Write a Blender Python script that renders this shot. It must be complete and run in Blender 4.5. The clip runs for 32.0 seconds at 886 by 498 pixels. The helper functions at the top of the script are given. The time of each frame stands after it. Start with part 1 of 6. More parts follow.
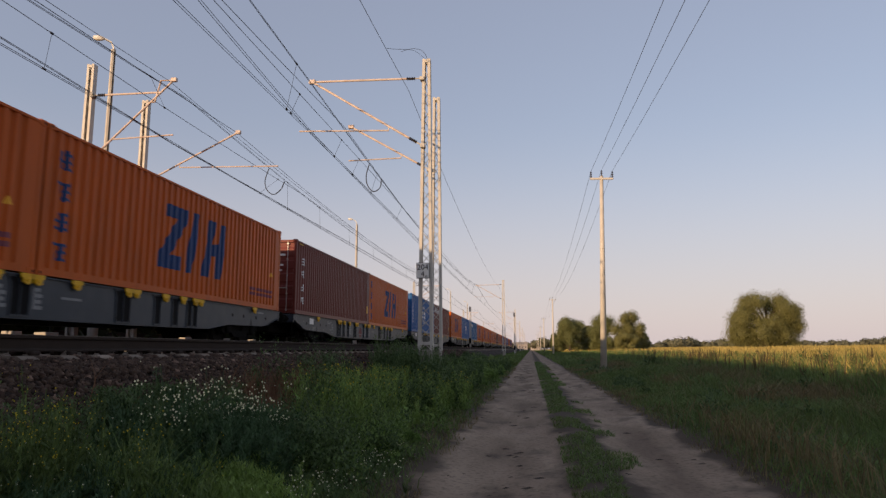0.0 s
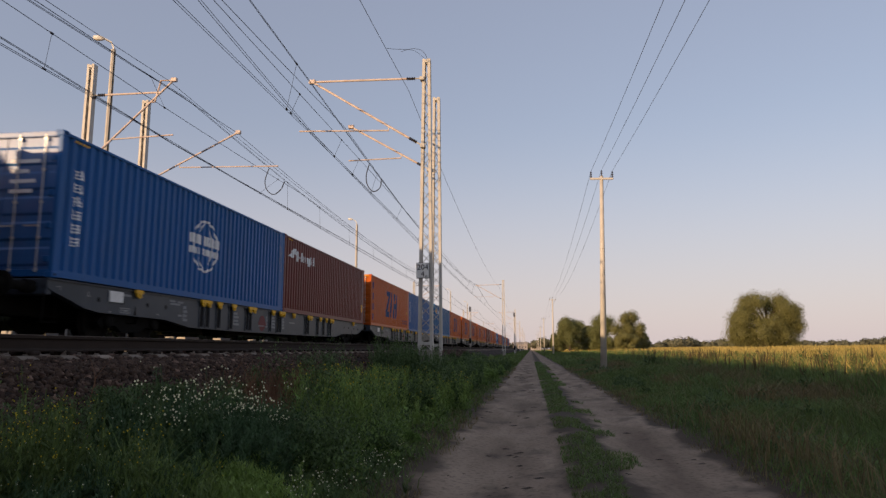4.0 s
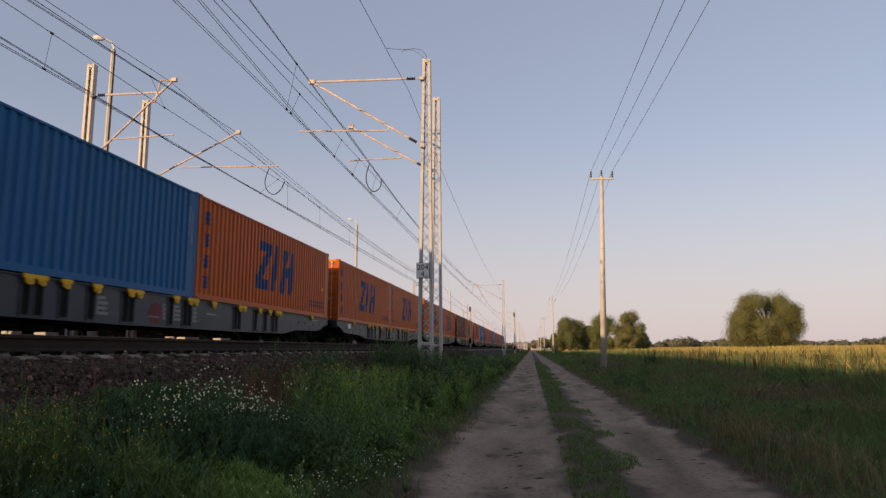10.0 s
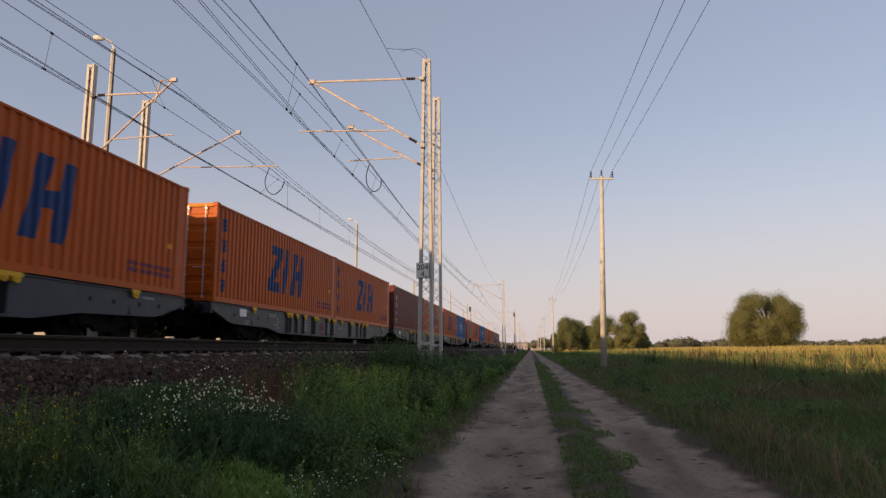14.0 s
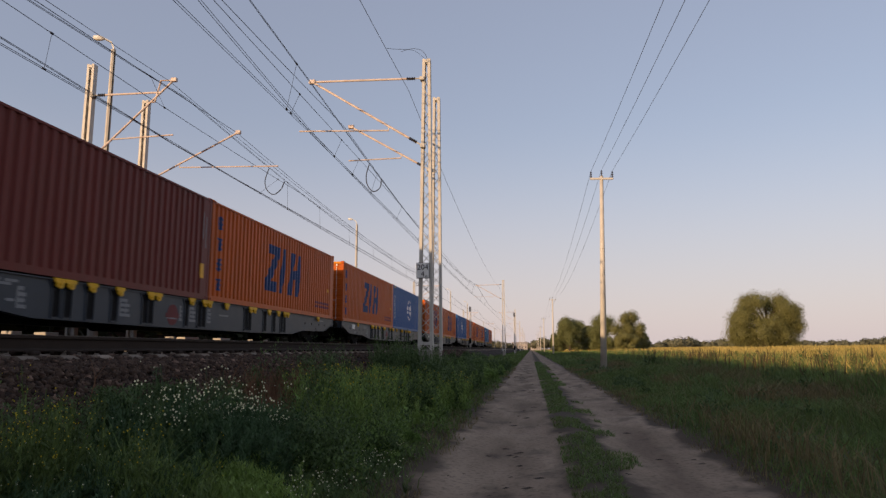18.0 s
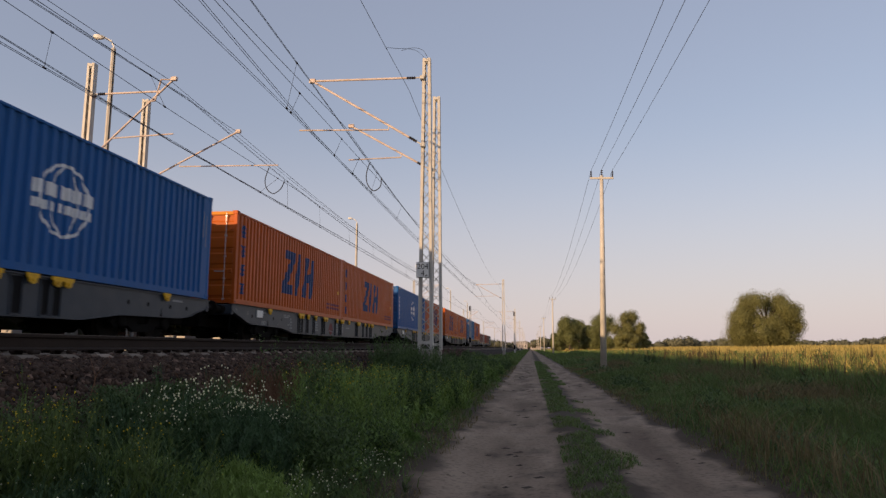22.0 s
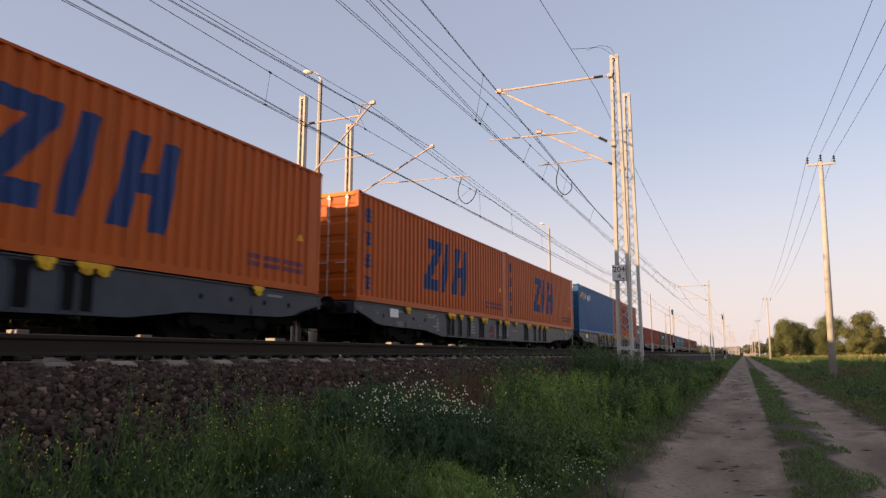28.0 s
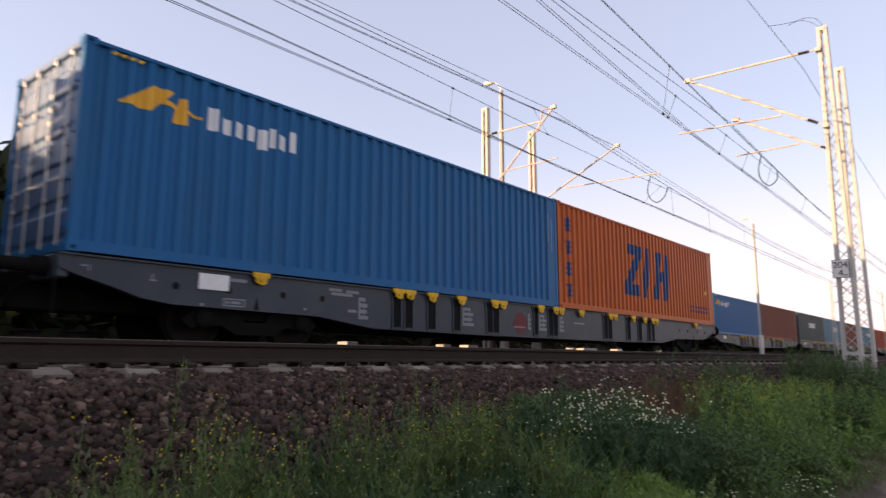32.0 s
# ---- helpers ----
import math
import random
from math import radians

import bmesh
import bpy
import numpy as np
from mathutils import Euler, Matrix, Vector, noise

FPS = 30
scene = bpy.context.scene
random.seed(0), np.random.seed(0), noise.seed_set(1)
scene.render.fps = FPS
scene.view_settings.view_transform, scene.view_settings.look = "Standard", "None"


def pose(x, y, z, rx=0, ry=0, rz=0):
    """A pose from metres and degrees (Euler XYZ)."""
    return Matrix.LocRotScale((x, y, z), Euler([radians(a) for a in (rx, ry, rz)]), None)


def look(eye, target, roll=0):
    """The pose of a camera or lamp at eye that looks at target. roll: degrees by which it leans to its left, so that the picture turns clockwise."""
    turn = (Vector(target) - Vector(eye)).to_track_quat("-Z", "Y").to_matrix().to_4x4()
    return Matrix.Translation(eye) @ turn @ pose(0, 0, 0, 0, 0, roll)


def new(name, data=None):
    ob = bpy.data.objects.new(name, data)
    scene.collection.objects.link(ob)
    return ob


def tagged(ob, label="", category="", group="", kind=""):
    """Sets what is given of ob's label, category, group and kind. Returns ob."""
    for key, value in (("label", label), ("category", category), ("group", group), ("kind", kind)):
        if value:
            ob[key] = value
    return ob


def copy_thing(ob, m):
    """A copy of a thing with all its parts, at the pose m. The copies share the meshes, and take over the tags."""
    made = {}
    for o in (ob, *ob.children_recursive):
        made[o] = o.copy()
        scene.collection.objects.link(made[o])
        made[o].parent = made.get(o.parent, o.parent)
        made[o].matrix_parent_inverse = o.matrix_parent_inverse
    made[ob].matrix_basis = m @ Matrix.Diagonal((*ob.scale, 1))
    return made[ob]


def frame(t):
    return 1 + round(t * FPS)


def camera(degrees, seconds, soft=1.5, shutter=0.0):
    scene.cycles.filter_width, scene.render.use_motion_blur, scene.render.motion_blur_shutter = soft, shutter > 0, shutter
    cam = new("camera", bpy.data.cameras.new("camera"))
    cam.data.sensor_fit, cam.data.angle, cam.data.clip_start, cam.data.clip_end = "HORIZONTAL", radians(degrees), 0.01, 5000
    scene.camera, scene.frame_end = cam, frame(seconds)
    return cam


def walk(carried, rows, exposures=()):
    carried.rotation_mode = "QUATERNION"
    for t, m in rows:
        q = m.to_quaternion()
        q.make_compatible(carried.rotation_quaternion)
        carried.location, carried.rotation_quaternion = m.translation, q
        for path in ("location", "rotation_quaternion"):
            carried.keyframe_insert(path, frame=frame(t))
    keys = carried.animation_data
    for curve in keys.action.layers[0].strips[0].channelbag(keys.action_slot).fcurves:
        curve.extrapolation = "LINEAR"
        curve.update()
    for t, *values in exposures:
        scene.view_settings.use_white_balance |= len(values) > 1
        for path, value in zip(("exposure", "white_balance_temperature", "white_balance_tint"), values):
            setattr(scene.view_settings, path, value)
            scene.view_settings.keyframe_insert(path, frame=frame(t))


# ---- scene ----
# x to the right of the lane, y along the railway, z up; the lane lies at z = 0.
EYE = 1.35          # camera above the lane
RAIL = 1.50         # rail head
FLOOR = 2.70        # container floor
TRAIN_X = -10.23    # axis of the train's track
NEAR_X = -6.05      # axis of the empty track
PARKED_X = -17.27   # axis of the raised track with the parked train
PARKED_RISE = 0.5   # its rails above the others

cam = camera(66.5, 32.0, soft=1.35, shutter=0.3)
AIM = [
    (0.0, 7.31, 8.41, 0.0),
    (21.0, 7.31, 8.41, 0.0),
    (21.5, 7.23, 8.4, 0.02),
    (22.0, 7.31, 8.35, 0.06),
    (22.5, 7.44, 8.36, -0.0),
    (23.0, 7.6, 8.43, 0.03),
    (23.5, 7.8, 8.43, 0.1),
    (24.0, 12.31, 8.48, 0.07),
    (24.5, 17.25, 8.56, 0.13),
    (25.0, 20.09, 8.71, -0.0),
    (25.5, 21.71, 8.72, 0.08),
    (27.5, 23.71, 8.76, 0.14),
    (28.0, 23.74, 8.79, 0.13),
    (28.5, 23.83, 8.81, 0.13),
    (29.0, 24.76, 8.86, 0.13),
    (29.5, 26.08, 8.89, 0.11),
    (30.0, 27.2, 8.91, 0.09),
    (30.5, 28.5, 8.93, 0.04),
    (31.0, 30.6, 9.08, 0.01),
    (31.5, 33.63, 9.11, 0.01),
    (32.0, 39.72, 9.28, 0.06),
]


def aim(yaw, pitch, roll):
    y, p = radians(yaw), radians(pitch)
    way = Vector((-math.sin(y) * math.cos(p), math.cos(y) * math.cos(p), math.sin(p)))
    return look((0, 0, EYE), Vector((0, 0, EYE)) + way * 10, roll)


walk(cam, [(t, aim(yaw, pitch, roll)) for t, yaw, pitch, roll in AIM],
     exposures=[(t, e, k, tint) for t, e, k, tint in ((0, 0.27, 6900, 20), (23.4, 0.27, 6900, 20), (25.3, 0.55, 6980, 21), (28, 0.66, 7060, 22), (30, 0.83, 7120, 23), (31, 0.89, 7150, 24), (32, 1.19, 7150, 25))])

# ---- light ----
SUN_EL, SUN_AZ = 9.8, 219.5     # degrees; azimuth clockwise from +y
world = bpy.data.worlds.new("world")
scene.world = world
world.use_nodes = True
wn = world.node_tree
sky = wn.nodes.new("ShaderNodeTexSky")
sky.sky_type = "NISHITA"
sky.sun_disc = False
sky.sun_elevation, sky.sun_rotation = radians(SUN_EL), radians(SUN_AZ)
sky.air_density, sky.dust_density, sky.ozone_density = 1.0, 0.8, 1.4
haze = wn.nodes.new("ShaderNodeHueSaturation")
haze.inputs["Saturation"].default_value = 0.88
wn.links.new(sky.outputs[0], haze.inputs["Color"])
veil = wn.nodes.new("ShaderNodeMixRGB")     # thin even summer haze over the whole sky
veil.inputs[0].default_value, veil.inputs[2].default_value = 0.5, (2.02, 2.38, 3.08, 1)
wn.links.new(haze.outputs[0], veil.inputs[1])
# pinkish summer haze that thickens evenly towards the horizon, all round
way = wn.nodes.new("ShaderNodeTexCoord")
split = wn.nodes.new("ShaderNodeSeparateXYZ")
wn.links.new(way.outputs["Generated"], split.inputs[0])
thick = wn.nodes.new("ShaderNodeMapRange")
thick.interpolation_type = "SMOOTHSTEP"
thick.inputs[1].default_value, thick.inputs[2].default_value, thick.inputs[3].default_value, thick.inputs[4].default_value = -0.06, 0.34, 0.85, 0.0
wn.links.new(split.outputs[2], thick.inputs[0])
low_haze = wn.nodes.new("ShaderNodeMixRGB")
low_haze.inputs[2].default_value = (3.5, 3.2, 3.26, 1)
wn.links.new(thick.outputs[0], low_haze.inputs[0])
wn.links.new(veil.outputs[0], low_haze.inputs[1])
wn.links.new(low_haze.outputs[0], wn.nodes["Background"].inputs[0])
wn.nodes["Background"].inputs[1].default_value = 0.15
sun_data = bpy.data.lights.new("sun", "SUN")
sun_data.energy, sun_data.angle, sun_data.color = 4.2, radians(0.6), (1.0, 0.72, 0.42)
sun = new("sun", sun_data)
sun.matrix_world = look((-math.sin(radians(39.5)) * 40, -math.cos(radians(39.5)) * 40, 40 * math.tan(radians(SUN_EL))), (0, 0, 0))


# ---- materials ----
def material(name, base, rough=0.7, metal=0.0, vary=0.25, scale=3.0, grain=40.0, bump=0.15, dirt=None, dirt_amount=0.0, random_tint=0.0, island=0.0, stretch=(1, 1, 1), gloss=None):
    """Colour broken up at two scales, with dirt of its own shape, and a fine relief."""
    m = bpy.data.materials.new(name)
    m.use_nodes = True
    nt = m.node_tree
    n, l = nt.nodes, nt.links
    b = n["Principled BSDF"]
    b.inputs["Roughness"].default_value, b.inputs["Metallic"].default_value = rough, metal
    b.inputs["Specular IOR Level"].default_value = gloss if gloss is not None else (0.5 if rough < 0.5 else 0.22)
    tc = n.new("ShaderNodeTexCoord")
    mp = n.new("ShaderNodeMapping")
    mp.inputs["Scale"].default_value = stretch
    l.new(tc.outputs["Object"], mp.inputs[0])

    def noise_at(s, detail=4.0):
        q = n.new("ShaderNodeTexNoise")
        q.inputs["Scale"].default_value, q.inputs["Detail"].default_value = s, detail
        l.new(mp.outputs[0], q.inputs["Vector"])
        return q.outputs["Fac"]

    def mul(a, k, c):
        q = n.new("ShaderNodeMath")
        q.operation = "MULTIPLY_ADD"
        l.new(a, q.inputs[0])
        q.inputs[1].default_value, q.inputs[2].default_value = k, c
        return q.outputs[0]

    big, fine = noise_at(scale), noise_at(grain)
    value = n.new("ShaderNodeMath")
    value.operation = "ADD"
    l.new(mul(big, vary * 2, 1 - vary), value.inputs[0])
    l.new(mul(fine, vary, -vary * 0.5), value.inputs[1])
    out = value.outputs[0]
    for amount, node, socket in ((random_tint, "ShaderNodeObjectInfo", "Random"), (island, "ShaderNodeNewGeometry", "Random Per Island")):
        if amount:
            q = n.new("ShaderNodeMath")
            q.operation = "MULTIPLY"
            l.new(out, q.inputs[0])
            l.new(mul(n.new(node).outputs[socket], amount * 2, 1 - amount), q.inputs[1])
            out = q.outputs[0]
    hsv = n.new("ShaderNodeHueSaturation")
    hsv.inputs["Color"].default_value = (*base, 1)
    l.new(out, hsv.inputs["Value"])
    colour = hsv.outputs[0]
    if dirt:
        ramp = n.new("ShaderNodeMapRange")
        ramp.inputs[1].default_value, ramp.inputs[2].default_value, ramp.inputs[4].default_value = 0.45, 0.75, dirt_amount
        l.new(noise_at(scale * 1.7 + 0.3, 6.0), ramp.inputs[0])
        mix = n.new("ShaderNodeMixRGB")
        mix.inputs[2].default_value = (*dirt, 1)
        l.new(ramp.outputs[0], mix.inputs[0])
        l.new(colour, mix.inputs[1])
        colour = mix.outputs[0]
    l.new(colour, b.inputs["Base Color"])
    if bump:
        bp = n.new("ShaderNodeBump")
        bp.inputs["Strength"].default_value, bp.inputs["Distance"].default_value = bump, 0.02
        l.new(fine, bp.inputs["Height"])
        l.new(bp.outputs[0], b.inputs["Normal"])
    return m


def leafy(name, base, island=0.45, through_light=0.25, vary=0.2, scale=0.4, other=None):
    """Leaves: a tint of their own for each, and drifts of another tint from plant to plant."""
    m = material(name, base, 0.65, vary=vary, scale=scale, grain=6.0, bump=0, island=island, dirt=other, dirt_amount=0.8 if other else 0)
    m.node_tree.nodes["Principled BSDF"].inputs["Specular IOR Level"].default_value = 0.25
    nt = m.node_tree
    b, o = nt.nodes["Principled BSDF"], nt.nodes["Material Output"]
    tr = nt.nodes.new("ShaderNodeBsdfTranslucent")
    mix = nt.nodes.new("ShaderNodeMixShader")
    mix.inputs[0].default_value = through_light
    nt.links.new(b.inputs["Base Color"].links[0].from_socket, tr.inputs[0])
    nt.links.new(b.outputs[0], mix.inputs[1])
    nt.links.new(tr.outputs[0], mix.inputs[2])
    nt.links.new(mix.outputs[0], o.inputs[0])
    return m


RUST = (0.13, 0.06, 0.035)
M = {
    "orange": material("orange_paint", (0.52, 0.106, 0.018), 0.36, gloss=0.11, vary=0.12, scale=0.8, grain=25, bump=0.05, dirt=(0.2, 0.06, 0.02), dirt_amount=0.4, stretch=(1, 1, 0.25)),
    "maroon": material("maroon_paint", (0.165, 0.038, 0.032), 0.36, gloss=0.11, vary=0.15, scale=0.8, grain=25, bump=0.05, dirt=(0.1, 0.045, 0.03), dirt_amount=0.4, stretch=(1, 1, 0.25)),
    "blue": material("blue_paint", (0.01, 0.105, 0.32), 0.36, gloss=0.11, vary=0.12, scale=0.8, grain=25, bump=0.05, dirt=(0.04, 0.1, 0.2), dirt_amount=0.4, stretch=(1, 1, 0.25)),
    "teal": material("teal_blue_paint", (0.009, 0.122, 0.3), 0.36, gloss=0.11, vary=0.12, scale=0.8, grain=25, bump=0.05, dirt=(0.03, 0.1, 0.17), dirt_amount=0.4, stretch=(1, 1, 0.25)),
    "slate": material("slate_paint", (0.05, 0.075, 0.08), 0.42, gloss=0.15, vary=0.15, scale=0.8, grain=25, bump=0.05, dirt=RUST, dirt_amount=0.3),
    "pale": material("pale_blue_paint", (0.09, 0.2, 0.27), 0.42, gloss=0.15, vary=0.15, scale=0.8, grain=25, bump=0.05, dirt=(0.1, 0.12, 0.13), dirt_amount=0.4),
    "brown": material("red_brown_paint", (0.22, 0.075, 0.05), 0.6, vary=0.15, scale=0.8, grain=25, bump=0.05, dirt=RUST, dirt_amount=0.4),
    "rust": material("rust_red_paint", (0.36, 0.075, 0.035), 0.6, vary=0.15, scale=0.8, grain=25, bump=0.05, dirt=RUST, dirt_amount=0.4),
    "mark_blue": material("blue_lettering", (0.013, 0.047, 0.155), 0.5, vary=0.2, scale=4, grain=30, bump=0),
    "mark_white": material("white_lettering", (0.72, 0.74, 0.75), 0.5, vary=0.1, scale=4, grain=30, bump=0),
    "mark_grey": material("faded_grey_lettering", (0.22, 0.23, 0.24), 0.6, vary=0.2, scale=4, grain=30, bump=0),
    "mark_gold": material("golden_lettering", (0.8, 0.4, 0.04), 0.5, vary=0.1, scale=4, grain=30, bump=0),
    "mark_dim": material("faded_purple_lettering", (0.2, 0.06, 0.08), 0.6, vary=0.2, scale=4, grain=30, bump=0),
    "mark_red": material("faded_red_paint", (0.15, 0.032, 0.034), 0.6, vary=0.25, scale=6, grain=40, bump=0),
    "steel": material("bare_galvanised_steel", (0.5, 0.5, 0.48), 0.45, 0.6, vary=0.15, scale=3, grain=30),
    "wagon": material("wagon_grey_paint", (0.034, 0.046, 0.062), 0.4, gloss=0.24, vary=0.2, scale=1.0, grain=25, bump=0.06, dirt=(0.075, 0.08, 0.086), dirt_amount=0.35),
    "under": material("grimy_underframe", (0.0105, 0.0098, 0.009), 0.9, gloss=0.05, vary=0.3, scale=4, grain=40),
    "yellow": material("yellow_paint", (0.75, 0.42, 0.02), 0.5, vary=0.15, scale=5, grain=40, dirt=RUST, dirt_amount=0.3),
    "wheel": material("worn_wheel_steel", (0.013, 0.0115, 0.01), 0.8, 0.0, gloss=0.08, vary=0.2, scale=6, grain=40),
    "rail": material("rusty_rail_side", (0.03, 0.02, 0.015), 0.85, vary=0.25, scale=3, grain=30),
    "railhead": material("worn_rail_head", (0.16, 0.14, 0.13), 0.45, 0.6, vary=0.1, scale=4, grain=50),
    "concrete": material("weathered_concrete", (0.3, 0.27, 0.24), 0.9, vary=0.2, scale=2, grain=30, bump=0.3, dirt=(0.16, 0.14, 0.12), dirt_amount=0.5, random_tint=0.15),
    "sleeper": material("stained_sleeper_concrete", (0.24, 0.195, 0.155), 0.95, vary=0.25, scale=3, grain=30, bump=0.3, dirt=(0.1, 0.075, 0.055), dirt_amount=0.6, random_tint=0.3),
    "pole": material("pole_concrete", (0.5, 0.47, 0.42), 0.9, vary=0.12, scale=1.5, grain=30, bump=0.2, dirt=(0.3, 0.27, 0.22), dirt_amount=0.3),
    "mast": material("silver_mast_paint", (0.5, 0.48, 0.44), 0.6, 0.1, vary=0.12, scale=2, grain=30, dirt=(0.35, 0.3, 0.24), dirt_amount=0.3),
    "arm": material("weathered_cantilever_tube", (0.6, 0.5, 0.44), 0.6, 0.1, vary=0.15, scale=3, grain=30, dirt=(0.3, 0.17, 0.1), dirt_amount=0.5),
    "wire": material("weathered_copper_wire", (0.04, 0.044, 0.058), 0.6, 0.0, vary=0.1, scale=3, grain=30, bump=0),
    "dark": material("dark_porcelain", (0.03, 0.022, 0.02), 0.3, vary=0.15, scale=5, grain=40),
    "lamp": material("lamp_housing", (0.7, 0.68, 0.62), 0.5, vary=0.1, scale=5, grain=40),
    "sign": material("white_sign_enamel", (0.75, 0.75, 0.73), 0.4, vary=0.08, scale=4, grain=30, bump=0, dirt=(0.4, 0.37, 0.32), dirt_amount=0.25),
    # black for signs, and for plates and discs that stand for shade in recesses
    "black": material("black_paint_and_recess_shade", (0.009, 0.009, 0.01), 0.7, gloss=0.08, vary=0.1, scale=5, grain=40, bump=0),
    "ballast": material("ballast_bed", (0.026, 0.017, 0.0125), 0.95, vary=0.4, scale=6, grain=28, bump=1.0),
    "stone": material("ballast_stone", (0.06, 0.039, 0.028), 0.95, vary=0.35, scale=9, grain=60, bump=0.4, dirt=(0.055, 0.027, 0.019), dirt_amount=0.6, island=0.7),
    "stone_pale": material("pale_ballast_stone", (0.15, 0.095, 0.07), 0.9, vary=0.3, scale=9, grain=60, bump=0.4, island=0.6),
    "far_wall": material("far_house_wall", (0.33, 0.3, 0.29), 0.9, vary=0.12, scale=0.5, grain=4, bump=0),
    "clod": material("dark_clods_and_pothole_shade", (0.06, 0.046, 0.036), 0.95, vary=0.3, scale=6, grain=40, bump=0.4, island=0.3),
    "bark": material("bark", (0.07, 0.055, 0.042), 0.95, vary=0.3, scale=3, grain=20, bump=0.6),
    "leaf_willow": leafy("willow_leaves", (0.165, 0.165, 0.06), 0.22),
    "leaf_tree": leafy("dark_green_leaves", (0.145, 0.16, 0.06), 0.25),
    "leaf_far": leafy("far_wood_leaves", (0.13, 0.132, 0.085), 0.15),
    "leaf_scrub": leafy("scrub_leaves", (0.036, 0.044, 0.018)),
    "weed": leafy("weed_leaves", (0.092, 0.145, 0.05), 0.35, 0.3, 0.6, 2.0, (0.04, 0.078, 0.034)),
    "weed_deep": leafy("deep_blue_green_leaves", (0.058, 0.11, 0.046), 0.25, 0.25, 0.3, 1.5),
    "mustard": leafy("yellowish_green_leaves", (0.11, 0.16, 0.045), 0.35, 0.3, 0.5, 2.5, (0.06, 0.1, 0.035)),
    "fresh": leafy("fresh_green_leaves", (0.19, 0.29, 0.068), 0.3, 0.3, 0.4, 1.5, (0.22, 0.3, 0.08)),
    "reddish": leafy("reddish_dry_grass_blades", (0.17, 0.088, 0.05), 0.35),
    "weed_light": leafy("light_weed_leaves", (0.14, 0.235, 0.058), 0.35, 0.3, 0.55, 1.8, (0.23, 0.31, 0.075)),
    "grass": leafy("green_grass", (0.112, 0.176, 0.05), 0.4, 0.25, 0.45, 0.55, (0.16, 0.165, 0.058)),
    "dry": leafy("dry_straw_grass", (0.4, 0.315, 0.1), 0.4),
    # withered straw for the verges, darkened in colour for the shade there
    "dry_shade": leafy("withered_grass_in_shade", (0.19, 0.148, 0.07), 0.4),
    "field_green": leafy("field_herb_leaves", (0.14, 0.16, 0.04), 0.4),
    "stalk": leafy("brown_seed_stalks", (0.08, 0.06, 0.03), 0.4),
    "petal": leafy("white_flower_heads", (0.86, 0.84, 0.62), 0.1, 0.4),
    "petal_yellow": leafy("yellow_flower_heads", (0.7, 0.55, 0.05), 0.2),
}


for key, base, shine in (("orange", (0.46, 0.1, 0.012), 0.12), ("maroon", (0.165, 0.038, 0.032), 0.2), ("blue", (0.01, 0.105, 0.32), 0.55), ("teal", (0.009, 0.09, 0.22), 0.55)):
    M[key + "_door"] = material(key + "_door_enamel", base, 0.42, gloss=shine, vary=0.14, scale=0.9, grain=25, bump=0.05, dirt=RUST, dirt_amount=0.25)


# the low sun's gold on the container's top edge, put into the header's colour
M["orange_header"] = material("sunlit_gold_orange_enamel", (0.62, 0.21, 0.012), 0.42, gloss=0.12, vary=0.14, scale=0.9, grain=25, bump=0.05)


